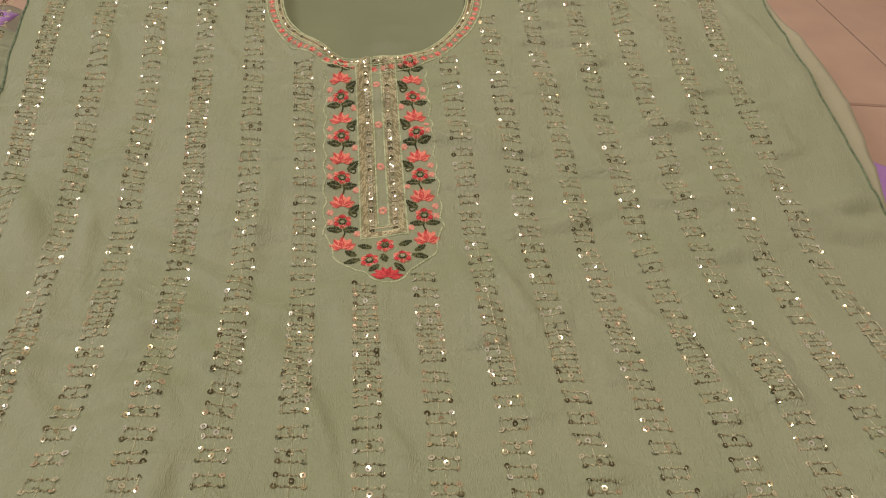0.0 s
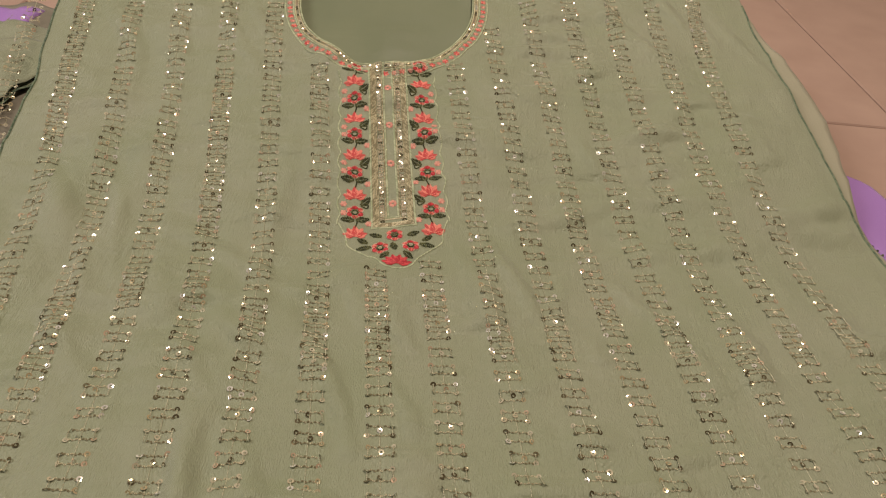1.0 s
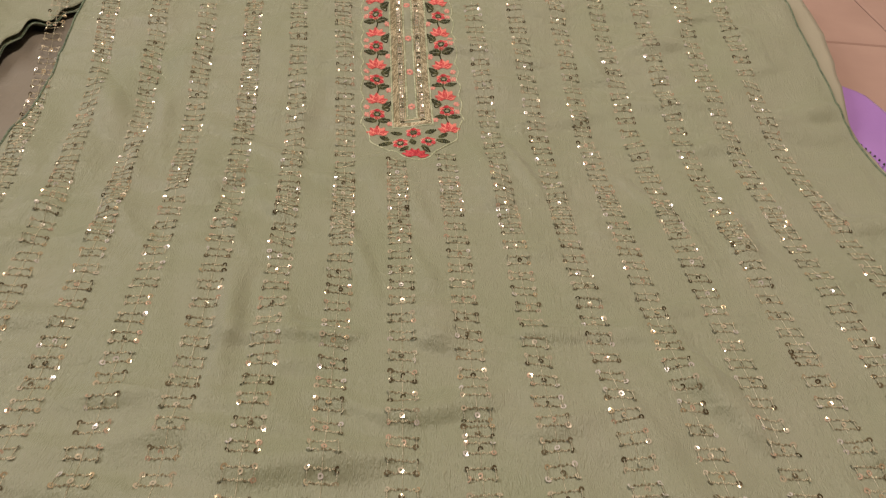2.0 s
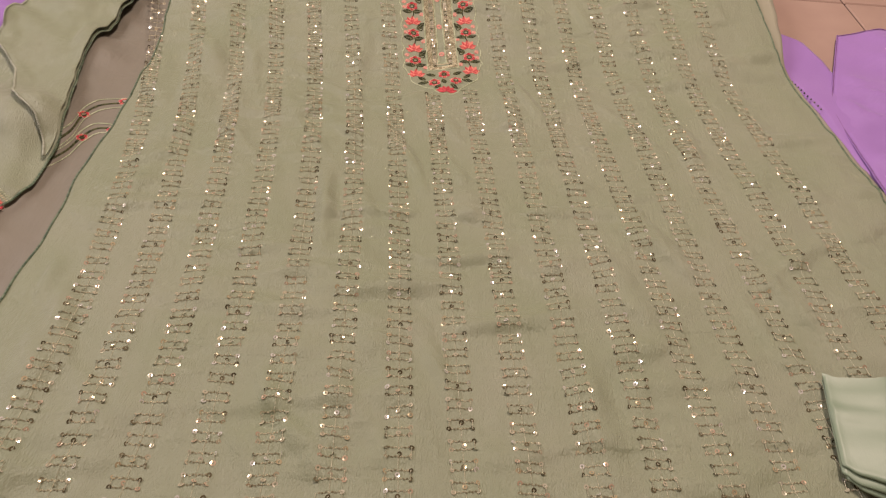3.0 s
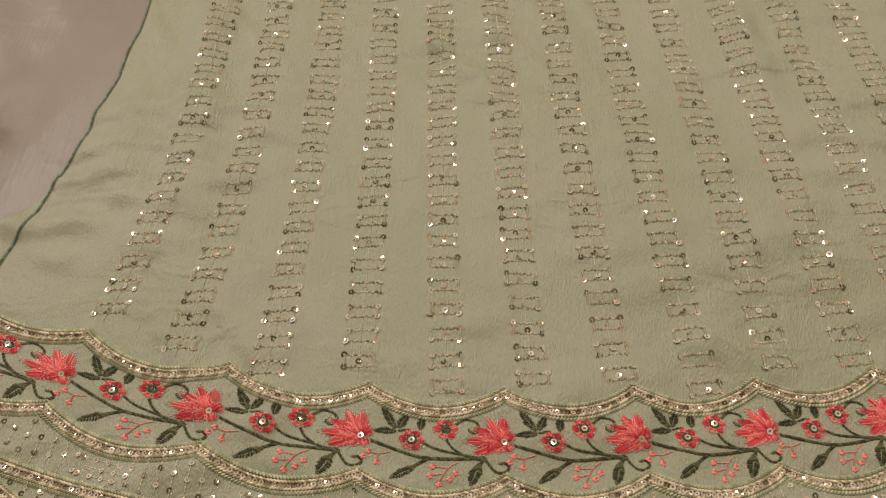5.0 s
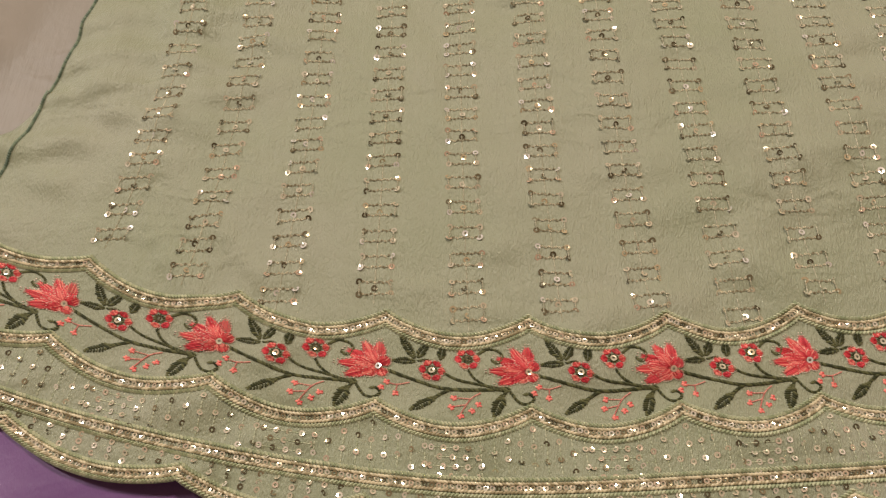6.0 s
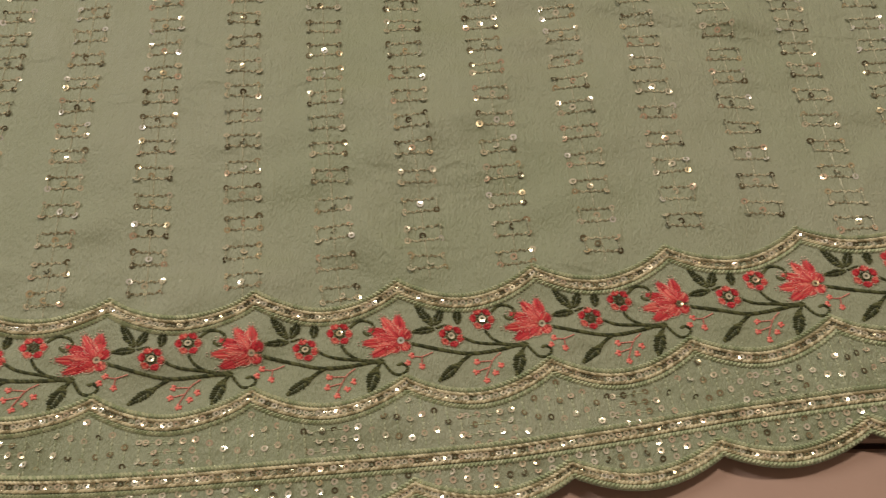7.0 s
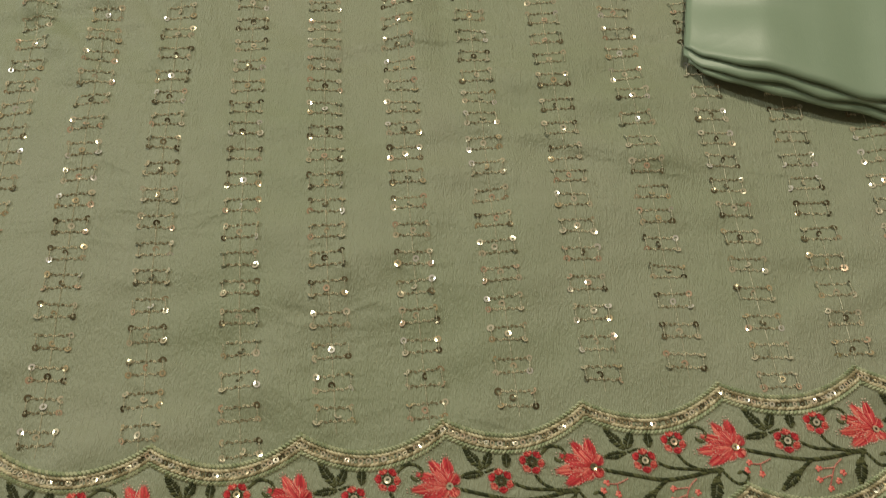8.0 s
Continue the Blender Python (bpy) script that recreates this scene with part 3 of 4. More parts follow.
# net of sequins below the flower band
net, net_thread = Pile(), Pile()
for k in range(int(K0), int(K1)):
    for c in range(-4, 5):
        s = k + c * 0.082
        if not K0 < s < K1:
            continue
        d0, d1 = lower_border(s) + 0.0065, gold_line(s) - 0.0065
        lay_run(net_thread, [hem_point(s, d0), hem_point(s + 0.012, d1)], 0.0024, 0.0006, 0.0004)
        d = d0 + 0.003 + 0.004 * ((c + 4) % 2)
        while d < d1:
            lay_sequin(net, *hem_point(s + 0.012 * (d - d0) / (d1 - d0), d), 0.0017, 0.32)
            d += 0.0095
    for r in range(4):
        d = 0.0770 + 0.0049 * r
        a, b = (0.40, 0.66) if r % 2 else (0.37, 0.62)
        lay_run(net_thread, [hem_point(k + a + (b - a) * q / 12, d) for q in range(13)], 0.0022, 0.0006, 0.0004)
        for q in range(4):
            lay_sequin(net, *hem_point(k + a + (b - a) * (q + 0.3 * (r % 2)) / 3.3, d), 0.0017, 0.32)
    for c in range(11):
        s = k + (c + 0.5) / 11
        d0, d1 = gold_line(s) + 0.0065, outer_border(s) - 0.0055
        d = d0
        while d < d1:
            lay_sequin(net, *hem_point(s + 0.01, d), 0.0017, 0.32)
            d += 0.0042
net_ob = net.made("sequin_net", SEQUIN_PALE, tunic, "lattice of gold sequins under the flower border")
tagged(net_ob, kind="stuff")
net_thread.made("thread", CORD, net_ob, "pale chain stitch")

UX, UY = 505.0, 0.000142
for k in range(int(K0), int(K1)):
    def lay(a, b, k=k):
        return hem_point(k + (a - 175) / UX, (b - 160 + (a - 175) * 0.109) * UY)

    m = Motif(lay, unit=0.000142)
    spray = Pile()
    m.stem(spray, [(190, 405), (300, 432), (400, 450), (500, 440), (612, 415)], 15, 6)
    m.stem(spray, [(388, 388), (440, 410), (540, 418), (600, 424)], 12, 6)
    m.stem(spray, [(470, 365), (495, 398), (550, 424), (610, 426)], 12, 6)
    m.stem(spray, [(405, 455), (375, 478), (345, 505)], 14, 6)
    m.stem(spray, [(600, 425), (588, 450), (580, 470)], 13, 6)
    m.stem(spray, [(500, 292), (535, 264), (575, 272), (584, 300), (564, 320), (546, 308)], 12, 6)
    m.stem(spray, [(612, 432), (640, 468), (672, 470), (690, 446), (672, 430), (655, 440)], 12, 6)
    m.stem(spray, [(300, 350), (330, 340), (345, 345)], 9, 6)
    vine = spray.made("vine", LEAF, tunic, "dark green satin stitch stem with leaves and curls")
    for base, tip, w in (((290, 345), (235, 262), 34), ((295, 340), (325, 276), 32), ((295, 352), (215, 364), 28), ((374, 338), (380, 278), 32), ((372, 482), (290, 550), 32), ((588, 440), (556, 535), 42)):
        leaf(m, base, tip, w, vine)
    lotus(m, (170, 398), (((205, 350), 1), ((165, 282), 1), ((122, 330), 0), ((103, 294), 0), ((46, 348), 1), ((70, 385), 0), ((20, 412), 0), ((52, 466), 1), ((125, 448), 0), ((195, 440), 0)), 40, tunic)
    blossom(m, (348, 382), 49, tunic, turn=0.3 + 0.1 * k)
    blossom(m, (465, 318), 49, tunic, turn=0.1 + 0.1 * k)
    for dots, lines_ in ((((425, 483), (418, 521), (450, 553), (484, 526), (506, 498)), (((510, 452), (480, 480), (450, 540)), ((480, 480), (425, 483)), ((465, 505), (420, 520)))),
                         (((203, 455), (187, 482), (235, 496)), (((275, 444), (235, 460), (203, 456)), ((238, 460), (235, 492))))):
        stalk = Pile()
        for line in lines_:
            m.stem(stalk, list(line), 4.5, 6)
        b = stalk.made("berry_spray", PINK, tunic, "small coral berry sprig in satin stitch")
        for dot_ in dots:
            one = Pile()
            for q in range(5):
                w = q * 1.2566 + rng.random()
                m.strand(one, dot_, (dot_[0] + math.cos(w) * 13 * UX * UY / 0.0753, dot_[1] + math.sin(w) * 13), 0.0013, 0.0007)
            one.made("berry", CORAL, b)

# ---- the placket and neckline ----
ym = Motif(yoke_point)
cord, fill, row = Pile(), Pile(), Pile()
GOLD_W, FOOT, HEAD = 0.0200, 0.054, 0.272
for side in (-1, 1):
    for off in (0.0200, 0.0181, 0.0166, 0.0151, 0.0136, 0.0066, 0.0047):
        lay_run(cord if off in (0.0200, 0.0047) else fill, [yoke_point(side * off, FOOT + (GOLD_W - off) + (HEAD - FOOT) * q / 60 * (1 - (GOLD_W - off) / (HEAD - FOOT))) for q in range(61)], 0.0019, 0.0016 if off in (0.0200, 0.0047) else 0.0009, 0.0009, slant=0.5 * side)
    for q in range(int((HEAD - FOOT) / 0.0036)):
        x, y = yoke_point(side * 0.0101, FOOT + 0.008 + q * 0.0036)
        if not in_neck(x, y, -0.002):
            lay_sequin(row, x, y, 0.0021, 0.3)
            a, b = yoke_point(side * 0.0072, FOOT + 0.0098 + q * 0.0036), yoke_point(side * 0.0130, FOOT + 0.0098 + q * 0.0036)
            lay_run(fill, [a, b], 0.0014, 0.0007, 0.0006, lift=0.0004)
for off in (0.0, 0.0022, 0.0040, 0.0058, 0.0110, 0.0130):
    w = GOLD_W - min(off, 0.0145)
    lay_run(cord if off in (0.0, 0.0130) else fill, [yoke_point(-w + 2 * w * q / 12, FOOT + off) for q in range(13)], 0.0019, 0.0013, 0.0008, slant=0.5)
placket = cord.made("placket_border", CORD, tunic, "pale gold corded placket border with sequins")
fill.made("gold_stitch", BRONZE, placket)
tagged(row.made("sequin_trim", SEQUIN_PALE, placket), kind="stuff")
for n in range(4):
    p, u = Pile(), (0.0, 0.084 + 0.0505 * n)
    for k in range(8):
        a = k * math.pi / 4
        ym.strand(p, (u[0] + math.cos(a) * 0.0008, u[1] + math.sin(a) * 0.0008), (u[0] + math.cos(a) * 0.0042, u[1] + math.sin(a) * 0.0046), 0.0024, 0.0006)
    p.made("rosette", PINK, tunic, "small dusty pink embroidered rosette")

# scalloped outline of the placket
outline, green = Pile(), Pile()
side_pts = lambda s: [yoke_point(s * (0.0485 + 0.0035 * abs(math.sin(math.pi * v / 0.0243))), v) for v in [0.060 + 0.004 * q for q in range(50)]]
foot_pts = [yoke_point(u, v) for u, v in curve([(-0.050, 0.060), (-0.044, 0.044), (-0.041, 0.030), (-0.020, 0.014), (-0.012, 0.004), (0.0, 0.0), (0.012, 0.004), (0.020, 0.014), (0.041, 0.030), (0.044, 0.044), (0.050, 0.060)], 6)]
for pts in (side_pts(-1), side_pts(1), foot_pts):
    lay_run(outline, pts, 0.0017, 0.0012, 0.0007, slant=0.4)
outline.made("scalloped_outline", CORD, tunic, "pale scalloped cord round the flowers")

for side in (-1, 1):
    for n in range(5):
        o, vb, vl = side * 0.0355, 0.0745 + 0.0485 * n, 0.0495 + 0.0485 * n
        f = Pile()
        for a in (-70, -38, 0, 38, 70):
            r = math.radians(90 + a)
            ym.petal(f, (o, vl - 0.0065), (o + math.cos(r) * 0.0125, vl - 0.0065 + math.sin(r) * 0.0150), 0.0080, 7, full=0.8)
        f.made("lotus_flower", CORAL, tunic, "small coral satin stitch lotus")
        blossom(ym, (o, vb), 0.0090, tunic, centre=False, turn=0.52)
        stalks = Pile()
        ym.stem(stalks, [(o, vb - 0.006), (o - side * 0.002, vb - 0.012), (o, vl + 0.005)], 0.0014, 0.0009)
        sprig = stalks.made("vine", LEAF, tunic)
        leaf(ym, (o, vb - 0.0105), (o - 0.0125, vb - 0.0085), 0.0078, sprig, 9)
        leaf(ym, (o, vb - 0.0105), (o + 0.0125, vb - 0.0085), 0.0078, sprig, 9)
        if n == 4:
            continue
        leaf(ym, (o - side * 0.005, vb + 0.0085), (o - side * 0.0145, vb + 0.0175), 0.0080, sprig, 9)
        curl = Pile()
        ym.stem(curl, [(o - side * 0.006, vb + 0.008), (o - side * 0.011, vb + 0.005), (o - side * 0.0125, vb + 0.009), (o - side * 0.0095, vb + 0.009)], 0.0013, 0.0008)
        curl.made("curl", LEAF, sprig)
        for dx, dv in ((0.0105, 0.010), (0.0105, -0.001), (-0.0125, -0.0145)):
            p = Pile()
            for k in range(6):
                a = k * 1.0472
                ym.strand(p, (o + side * dx, vb + dv), (o + side * dx + math.cos(a) * 0.0036, vb + dv + math.sin(a) * 0.0038), 0.0022, 0.0005)
            p.made("pale_flower", PINK, tunic, "dusty pink filler flower")
for u, v, r in ((0.0, 0.0435, 0.0085), (-0.0135, 0.0275, 0.0085), (0.0135, 0.0275, 0.0085)):
    blossom(ym, (u, v), r, tunic, turn=0.52)
f = Pile()
for a in (-75, -45, -15, 15, 45, 75):
    r = math.radians(90 + a)
    ym.petal(f, (0.0, 0.0055), (math.cos(r) * 0.0145, 0.0055 + math.sin(r) * 0.0115), 0.0068, 7, full=0.8)
f.made("lotus_flower", RED, tunic, "red and coral satin stitch lotus at the placket tip")
for a, b in (((-0.021, 0.030), (-0.034, 0.0265)), ((0.021, 0.030), (0.034, 0.0265)), ((-0.003, 0.034), (0.0, 0.023)), ((-0.006, 0.02), (-0.014, 0.013)), ((0.006, 0.02), (0.014, 0.013)), ((-0.011, 0.042), (-0.022, 0.046)), ((0.011, 0.042), (0.022, 0.046)), ((-0.024, 0.034), (-0.033, 0.040)), ((0.024, 0.034), (0.033, 0.040))):
    leaf(ym, a, b, 0.0062, tunic, 8)

# neckline trim
cx, cy, rx, ry = NECK
trim_cord, trim_fill, trim_row, trim_red, trim_pink = Pile(), Pile(), Pile(), Pile(), Pile()


def neck_line(grow, a0, a1, n=90):
    pts = [(cx - (rx + grow), cy + 0.07 - 0.07 * q / 20) for q in range(20)] if a0 < -3.1 else []
    pts += [(cx + math.cos(a0 + (a1 - a0) * q / n) * (rx + grow), cy + math.sin(a0 + (a1 - a0) * q / n) * (ry + grow)) for q in range(n + 1)]
    if a1 > -0.01:
        pts += [(cx + rx + grow, cy + 0.07 * q / 20) for q in range(1, 21)]
    return pts


GAP = 0.075
for a0, a1 in ((-math.pi, -math.pi / 2 - GAP), (-math.pi / 2 + GAP, 0.0)):
    for grow, pile in ((-0.001, trim_cord), (0.0012, trim_fill), (0.0052, trim_fill), (0.0072, trim_cord), (0.0165, trim_cord)):
        lay_run(pile, neck_line(grow, a0, a1), 0.0019, 0.0014, 0.0009, slant=0.5)
    last = None
    for x, y in neck_line(0.0032, a0, a1, 400):
        if last is None or math.hypot(x - last[0], y - last[1]) > 0.0034:
            last = (x, y)
            lay_sequin(trim_row, x, y, 0.0017, 0.2)
    last, n = None, 0
    for x, y in neck_line(0.0115, a0, a1, 400):
        if last is None or math.hypot(x - last[0], y - last[1]) > 0.0088:
            last, n = (x, y), n + 1
            p, ax, up = cloth_frame(x, y, 0.0003)
            for k in range(6):
                a = k * 1.0472 + n
                d = ax * math.cos(a) + up.cross(ax) * math.sin(a)
                (trim_red if n % 2 else trim_pink).stitch(p, p + d * (0.0042 if n % 2 else 0.0034), up, 0.0018, 0.0006)
neck = trim_cord.made("neckline_trim", CORD, tunic, "pale gold corded neckline with sequins and red flowers")
trim_fill.made("gold_stitch", GOLD_THREAD, neck)
tagged(trim_row.made("sequin_trim", SEQUIN, neck), kind="stuff")
tagged(trim_red.made("flower_trim", CORAL, neck), kind="stuff")
tagged(trim_pink.made("flower_trim", PINK, neck), kind="stuff")

# overlocked side edges
for name, fx in (("side_edge", left_x), ("side_edge", right_x)):
    e = Pile()
    lay_run(e, [(fx(0.45 - 0.01 * q) + (0.001 if fx is left_x else -0.001), 0.45 - 0.01 * q) for q in range(121)], 0.0016, 0.0022, 0.0013, slant=0.9)
    e.made(name, EDGE_THREAD, tunic, "dark green overlocked seam")

# ---- other cloths ----
def slab_z(base, amp, f, seed):
    return lambda x, y: base + amp * (noise.noise((x * f, y * f * 0.7, seed)) * 0.7 + 0.5 * abs(noise.noise((x * f * 2.1, y * f * 1.3, seed + 3))))


def taupe_z(x, y):
    free = smoothstep(0.005, 0.07, left_x(y) - 0.03 * smoothstep(-0.45, -0.6, y) - x)
    return 0.001 + free * (0.011 * max(0, noise.noise((x * 5 + y * 2, y * 3.2, 11.0)) + 0.35) + 0.006 * (1 + noise.noise((x * 14 + y * 12, y * 9 - x * 8, 2.0))) + 0.0015 * noise.noise((x * 60, y * 40, 3.0)) + 0.024 * max(0.0, noise.noise((x * 13 + y * 9, y * 8 - x * 10, 81.0))) + 0.015 * max(0.0, noise.noise((x * 8 - y * 14, y * 20 + x * 9, 84.0))))


taupe = thing("satin_cloth", "taupe grey satin cloth spread loosely beside the tunic", "cloth")


def quad(a, b, c, d):
    return lambda u, v: tuple((a[q] * (1 - u) + b[q] * u) * (1 - v) + (d[q] * (1 - u) + c[q] * u) * v for q in (0, 1))


sheet("panel", quad((-0.95, 0.42), (-0.385, 0.48), (-0.33, -0.76), (-0.85, -0.74)), taupe_z, 80, 150, TAUPE, taupe)

SL_Y, SL_X = (-0.50, -0.40, -0.356, -0.346, -0.33, -0.308, -0.283, -0.267, -0.253, -0.228, -0.147, -0.075, -0.022, 0.085, 0.40), (-0.66, -0.56, -0.505, -0.488, -0.472, -0.452, -0.441, -0.434, -0.426, -0.421, -0.423, -0.438, -0.451, -0.452, -0.42)
sleeve_z = lambda x, y: taupe_z(x, y) + 0.0045 + 0.014 * max(0, noise.noise((x * 9 - y * 5, y * 4, 21.0)) + 0.1) + 0.010 * max(0, noise.noise((x * 22 + y * 9, y * 12, 24.0))) + 0.002 * noise.noise((x * 40, y * 30, 1.0))
sleeve = thing("sleeve", "loose sage green sleeve piece with an embroidered floral cuff", "sleeve")


def sleeve_place(u, v):
    y = 0.40 - 0.90 * v
    r = float(np.interp(y, SL_Y, SL_X))
    l = float(np.interp(y, (-0.5, -0.22, -0.12, 0.05, 0.4), (-0.80, -0.60, -0.560, -0.552, -0.57)))
    return l + (r - l) * u, y - 0.0


sheet("panel", sleeve_place, sleeve_z, 70, 150, SAGE, sleeve)
FL_Y, FL_X = (-0.188, -0.167, -0.14, -0.13, -0.114, -0.072, -0.037, -0.014, 0.012, 0.34), (-0.425, -0.432, -0.447, -0.464, -0.480, -0.503, -0.519, -0.538, -0.564, -0.60)


def flap(u, v):
    y = 0.34 - 0.527 * v
    l, r = float(np.interp(y, FL_Y, FL_X)), float(np.interp(y, SL_Y, SL_X)) - 0.001
    return l + (r - l) * u, y


flap_z = lambda x, y: sleeve_z(x, y) + 0.006
sheet("upper_layer", flap, flap_z, 40, 80, SAGE, sleeve)


def on(z):
    def f(x, y, lift=0.0):
        e = 0.004
        h = z(x, y)
        ax = Vector((e, 0, z(x + e, y) - h)).normalized()
        up = ax.cross(Vector((0, e, z(x, y + e) - h))).normalized()
        return Vector((x, y, h)) + up * lift, ax, up
    return f


def run_on(pile, surface, points, step, w, h, slant=0.0):
    for (xa, ya), (xb, yb) in zip(points, points[1:]):
        n = max(1, round(math.hypot(xb - xa, yb - ya) / step))
        for i in range(n):
            t = (i + 0.5) / n
            p, ax, up = surface(xa + (xb - xa) * t, ya + (yb - ya) * t, 0.0004)
            d = Vector((xb - xa, yb - ya, 0)).normalized()
            d = (d + Vector((-d.y, d.x, 0)) * slant).normalized() * step * 0.75
            pile.stitch(p - d, p + d, up, w, h)


on_sleeve = on(sleeve_z)
E1, E2, ORIGIN = (0.856, -0.516), (-0.516, -0.856), (-0.424, -0.258)
cuff = lambda a, b: (ORIGIN[0] - E1[0] * a + E2[0] * b, ORIGIN[1] - E1[1] * a + E2[1] * b)
for b in (0.0, 0.0035, 0.0275, 0.031, 0.0345, 0.062, 0.0655, 0.092, 0.0955):
    pale = b in (0.0, 0.0275, 0.062, 0.0955)
    line = Pile()
    run_on(line, on_sleeve, [cuff(a * 0.01 + 0.005, b) for a in range(18)], 0.0022, 0.0018, 0.0009, 0.5)
    line.made("cuff_cord", CORD if pale else GOLD_THREAD, sleeve)
cm = Motif(lambda a, b: cuff(a, b), on_sleeve)
for b0 in (0.0, 0.063):
    for n in range(3):
        a0 = 0.0106 + 0.0625 * n
        vine = Pile()
        cm.stem(vine, [(a0 + 0.052, b0 + 0.018), (a0 + 0.038, b0 + 0.0235), (a0 + 0.020, b0 + 0.024), (a0 + 0.004, b0 + 0.019)], 0.0022, 0.0009)
        cm.stem(vine, [(a0 + 0.036, b0 + 0.012), (a0 + 0.048, b0 + 0.010), (a0 + 0.052, b0 + 0.006), (a0 + 0.047, b0 + 0.005), (a0 + 0.046, b0 + 0.008)], 0.0016, 0.0009)
        v = vine.made("vine", LEAF, sleeve)
        for base, tip in (((a0 + 0.021, b0 + 0.013), (a0 + 0.011, b0 + 0.009)), ((a0 + 0.021, b0 + 0.013), (a0 + 0.016, b0 + 0.005)), ((a0 + 0.022, b0 + 0.012), (a0 + 0.026, b0 + 0.005))):
            leaf(cm, base, tip, 0.0046, v, 7)
        rays = [((a0 + math.cos(math.radians(w)) * 0.0125, b0 + 0.015 + math.sin(math.radians(w)) * 0.0095), q % 2) for q, w in enumerate(range(0, 360, 40))]
        lotus(cm, (a0, b0 + 0.015), rays, 0.0075, sleeve)
        blossom(cm, (a0 + 0.0245, b0 + 0.0175), 0.0066, sleeve)
        blossom(cm, (a0 + 0.0385, b0 + 0.0125), 0.0066, sleeve)
flap_edge = Pile()
run_on(flap_edge, on(flap_z), [flap(0.004, v / 60) for v in range(61)], 0.002, 0.0026, 0.0012, 0.8)
flap_edge.made("side_edge", thread_material("grey_overlock", (0.25, 0.27, 0.20), (0.34, 0.35, 0.27)), sleeve, "grey overlocked edge")
rim = Pile()
run_on(rim, on_sleeve, [sleeve_place(1.0, v / 90) for v in range(91)], 0.002, 0.0026, 0.0012, 0.8)
rim.made("side_edge", EDGE_THREAD, sleeve, "dark green overlocked edge")

# embroidery showing on the taupe cloth
tm = Motif(lambda a, b: (a, b), on(taupe_z))
for pts in ([(-0.378, -0.055), (-0.409, -0.067), (-0.422, -0.091), (-0.424, -0.128), (-0.432, -0.155)], [(-0.372, -0.112), (-0.399, -0.112), (-0.410, -0.130), (-0.416, -0.158), (-0.430, -0.188)]):
    p, g = Pile(), Pile()
    tm.stem(p, pts, 0.003, 0.0011)
    run_on(g, on(taupe_z), curve([(x - 0.004, y + 0.008) for x, y in pts]), 0.002, 0.0015, 0.0008, 0.5)
    run_on(g, on(taupe_z), curve([(x + 0.004, y - 0.008) for x, y in pts]), 0.002, 0.0015, 0.0008, 0.5)
    v = p.made("vine", LEAF, taupe)
    g.made("gold_stitch", CORD, taupe)
    blossom(tm, (pts[0][0] - 0.012, pts[0][1] - 0.001), 0.008, taupe)
    blossom(tm, (pts[2][0], pts[2][1] - 0.004), 0.007, taupe)

# purple cloths
purple_a = thing("purple_cloth", "lilac purple cloth bunched beyond the sleeve", "cloth", "purple cloths")
za = lambda x, y: taupe_z(x, y) + 0.0005 + 0.022 * smoothstep(-0.56, -0.63, x) * max(0, noise.noise((x * 7 + y * 6, y * 5, 31.0)) + 0.3) + 0.003 * noise.noise((x * 25, y * 25, 3.0)) * smoothstep(-0.56, -0.6, x)
sheet("panel", quad((-1.05, 0.45), (-0.50, 0.45), (-0.54, -0.22), (-1.05, -0.30)), za, 70, 80, PURPLE, purple_a)
purple_b = thing("purple_cloth", "deep purple satin cloth tucked under the scalloped hem", "cloth", "purple cloths")
sheet("panel", quad((-0.75, -0.76), (-0.16, -0.80), (-0.11, -1.10), (-0.75, -1.10)), lambda x, y: 0.003 + (0.010 * max(0, noise.noise((x * 9, y * 8, 41.0)) + 0.2)) * smoothstep(-0.83, -0.90, y), 60, 40, DEEP_PURPLE, purple_b)
purple_c = thing("purple_cloth", "lilac purple cloth with a dark beaded edge beside the tunic", "cloth", "purple cloths")


def c_place(u, v):
    y = 0.34 - 0.55 * v
    l = right_x(y) - 0.03
    r = float(np.interp(y, (-0.21, 0.09, 0.125, 0.156, 0.207, 0.235, 0.30, 0.34), (0.60, 0.58, 0.530, 0.527, 0.511, 0.474, 0.45, 0.44)))
    return l + (max(r, l + 0.01) - l) * u, y


c_z = lambda x, y: 0.004 + 0.006 * max(0, noise.noise((x * 9, y * 8, 51.0)) + 0.2)
sheet("panel", c_place, lambda x, y: 0.0015 if x < right_x(y) + edge_wide(y) + 0.002 else c_z(x, y), 30, 60, PURPLE, purple_c)
beads = Pile()
for n in range(34):
    y = 0.26 - n * 0.0072
    x = right_x(y) + edge_wide(y) + 0.0015
    p, ax, up = on(c_z)(x, y, 0.0005)
    beads.disc(basis(p, ax, up), 0.0013, 0.0016)
beads.made("beaded_edge", LEAF, purple_c, "dark beads along the edge")
purple_d = thing("purple_cloth", "lilac purple cloth with a stitched corner, folded on the tiles", "cloth", "purple cloths")
D_Y, D_X = (-0.60, -0.20, 0.03, 0.235, 0.37), (0.52, 0.492, 0.490, 0.575, 0.64)
d_z = lambda x, y: 0.007 + 0.016 * smoothstep(0.0, 0.08, x - float(np.interp(y, D_Y, D_X))) * max(0, noise.noise((x * 10 + y * 6, y * 12, 61.0)) + 0.25) + 0.0012 * noise.noise((x * 40, y * 40, 1)) + 0.018 * smoothstep(0.0, 0.03, x - float(np.interp(y, D_Y, D_X))) * max(0.0, noise.noise((x * 14 + y * 10, y * 34 + x * 12, 66.0)))


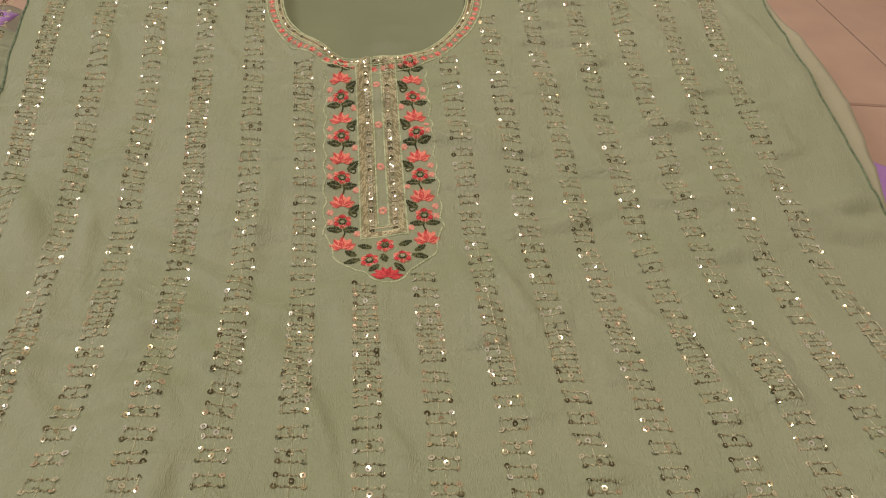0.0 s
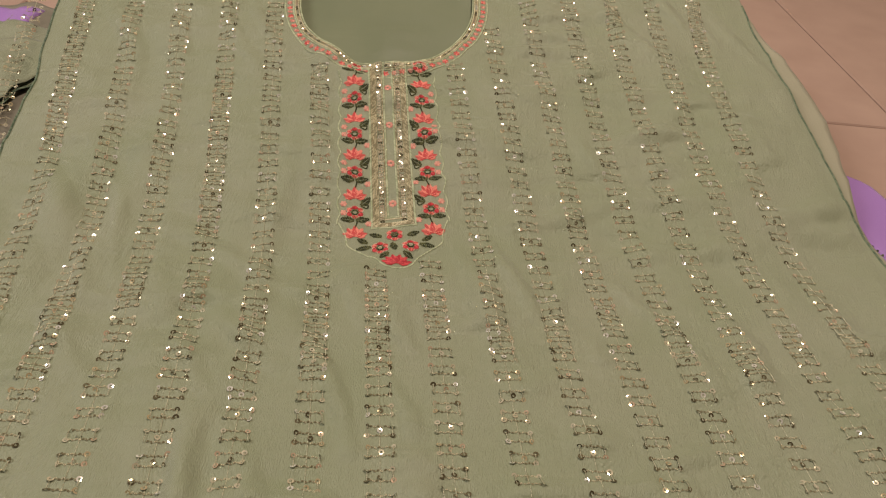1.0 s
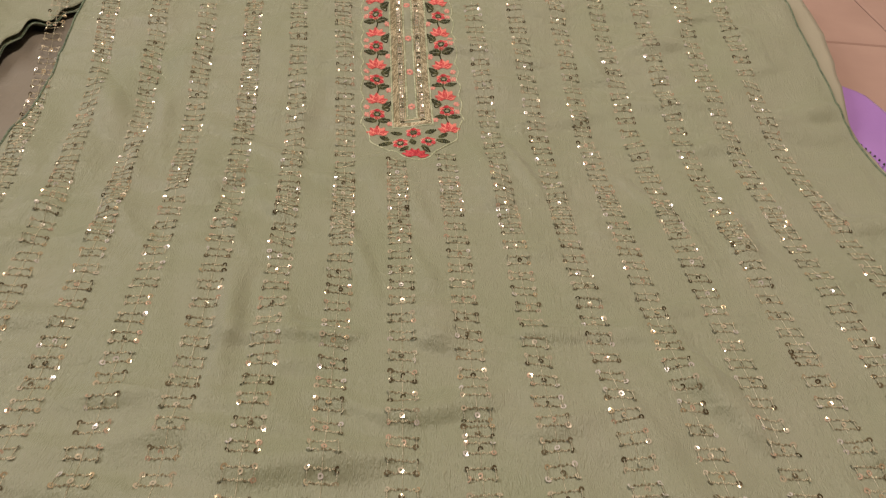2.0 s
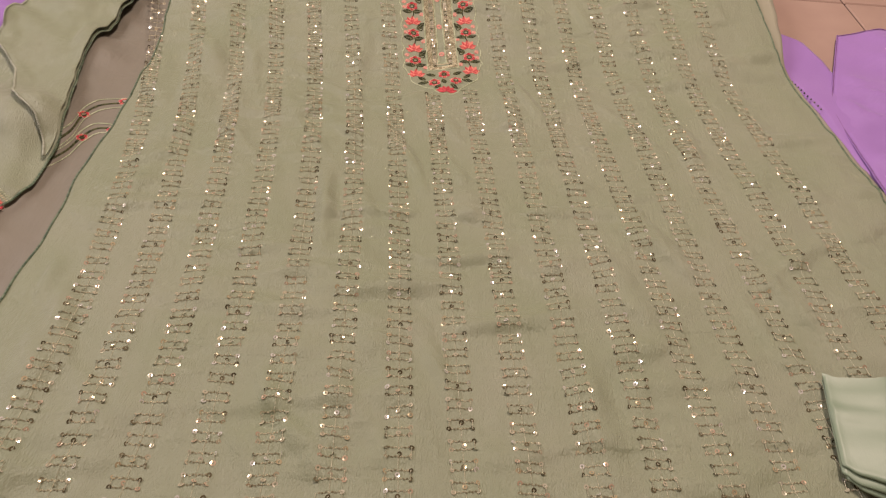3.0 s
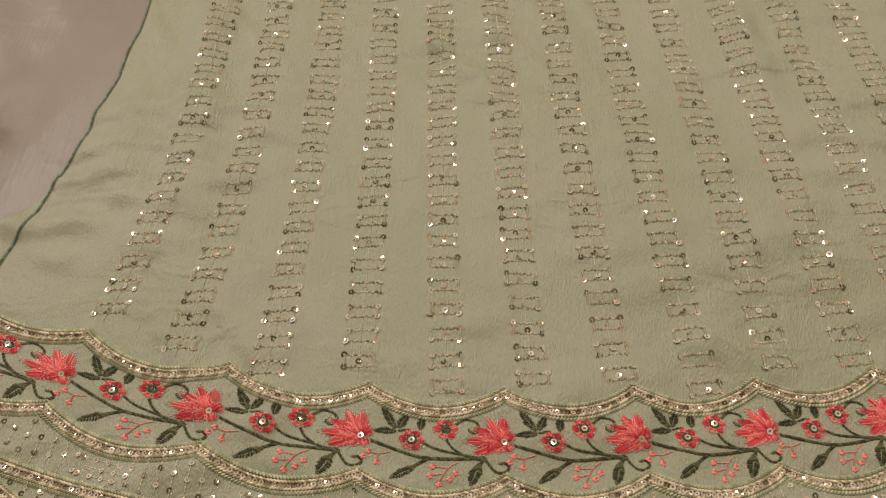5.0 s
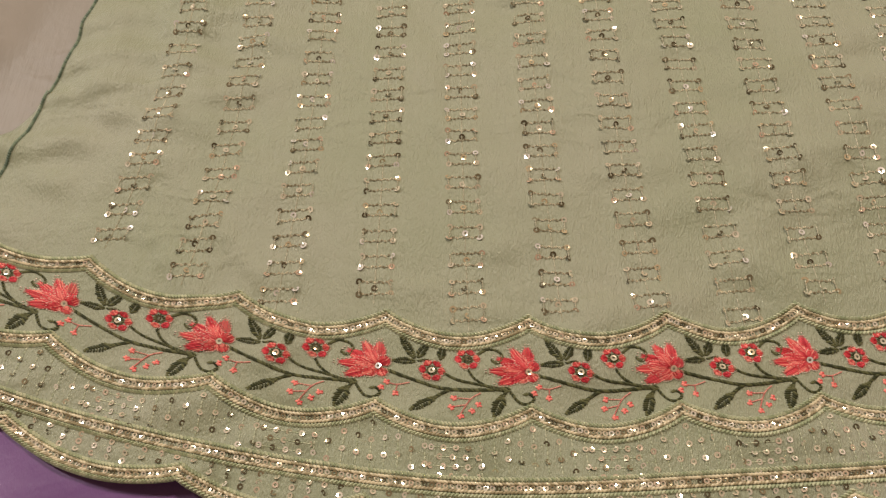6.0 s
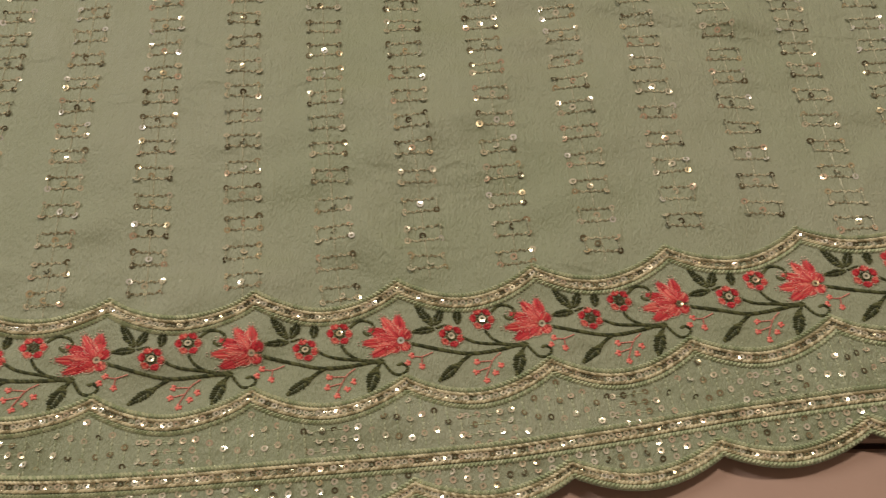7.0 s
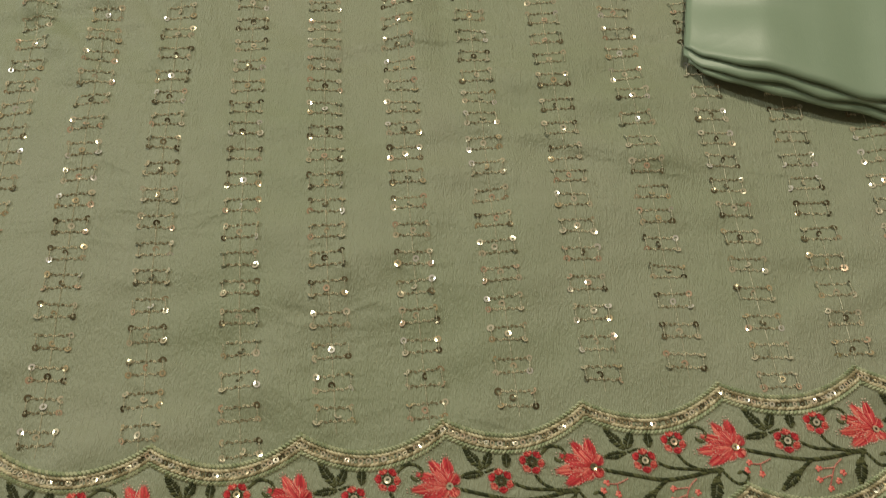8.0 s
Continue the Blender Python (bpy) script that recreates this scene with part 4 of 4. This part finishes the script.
def d_bent(u, v):
    y0 = 0.235 - 0.835 * v
    x0 = float(np.interp(y0, D_Y, D_X))
    return x0 + (1.05 - x0) * u, y0 + 0.16 * u * (1 - v)


sheet("panel", d_bent, d_z, 60, 90, PURPLE, purple_d)
seam = Pile()
run_on(seam, on(d_z), [d_bent(0.003, v / 60) for v in range(31)], 0.003, 0.0016, 0.001)
run_on(seam, on(d_z), [d_bent(u / 30, 0.003) for u in range(31)], 0.003, 0.0016, 0.001)
seam.made("seam", thread_material("purple_thread", (0.16, 0.06, 0.22), (0.22, 0.09, 0.30)), purple_d, "dark purple stitched hem")

# the folded satin
fold = thing("folded_cloth", "folded sage green satin cloth lying in layers on the tunic", "cloth")
FA, FB = (0.303, -0.505), (0.597, -0.591)
fdir = ((FB[0] - FA[0]) / 0.3063, (FB[1] - FA[1]) / 0.3063)
fback = (0.16, 0.98)


def layer(n, s0, s1, base, thick, setback, material, label=""):
    """One rounded fold of satin, its front edge bulging."""
    verts, faces = [], []
    ns, nt = 60, 22
    for i in range(ns + 1):
        s = s0 + (s1 - s0) * i / ns
        full = 0.4 + 0.6 * smoothstep(0.0, 0.05, s - s0)
        low, tall, inset = 0.0125 + (base - 0.0125) * full, thick * full, 0.006 * (1 - smoothstep(0.0, 0.012, s - s0))
        wave = 0.0016 * noise.noise((s * 14, n * 3.1, 2.0)) + 0.001 * noise.noise((s * 40, n * 2.0, 5.0))
        for j in range(nt + 1):
            t = j / nt
            if t < 0.35:
                a = -math.pi / 2 + math.pi * t / 0.35
                back, h = -math.cos(a) * tall * 0.9, (math.sin(a) + 1) / 2 * tall
            else:
                back, h = (t - 0.35) / 0.65 * (0.085 + 0.25 * s), tall + 0.0009 * noise.noise((s * 24, t * 5, n)) + 0.0012 * noise.noise((s * 7, t * 9, n + 4)) + 0.0014 * math.exp(-(((t - 0.74) / 0.02) ** 2))
            b = back + setback + inset + wave * 2
            x, y = FA[0] + fdir[0] * s + fback[0] * b, FA[1] + fdir[1] * s + fback[1] * b
            verts.append((x, y, low + h + wave))
    for i in range(ns):
        for j in range(nt):
            a = i * (nt + 1) + j
            faces.append((a, a + nt + 1, a + nt + 2, a + 1))
    for i in (0, ns):
        ring = [i * (nt + 1) + j for j in range(nt + 1)]
        faces.append(ring if i == 0 else ring[::-1])
    return mesh_object("layer", verts, faces, material, fold, label)


layer(0, 0.004, 0.200, 0.0125, 0.0058, 0.001, SAGE_SATIN)
layer(1, 0.0, 0.234, 0.0180, 0.0052, 0.004, SAGE_SATIN)
layer(2, 0.0, 0.240, 0.0230, 0.0056, 0.009, SAGE_SATIN)

# ---- floor tiles ----
def tile_mesh():
    s, b, h = 0.2985, 0.002, 0.012
    ring = lambda r, z: [(-r, -r, z), (r, -r, z), (r, r, z), (-r, r, z)]
    v = ring(s, -h) + ring(s, -b) + ring(s - b, 0.0)
    f = [(8, 9, 10, 11)]
    for k in range(4):
        q = (k + 1) % 4
        f += [(k, q, 4 + q, 4 + k), (4 + k, 4 + q, 8 + q, 8 + k)]
    me = bpy.data.meshes.new("tile")
    me.from_pydata(v, [], f)
    me.materials.append(TILE)
    return me


tile_data = tile_mesh()
for i in range(-3, 4):
    for j in range(-4, 3):
        x, y = 0.62 + 0.6 * i - 0.3 + 0.02, 0.368 + 0.6 * j + 0.3
        if abs(x) < 1.99 and abs(y) < 1.99:
            t = new("tile", tile_data)
            t.parent = floor
            t.location = (x, y, 0.0)
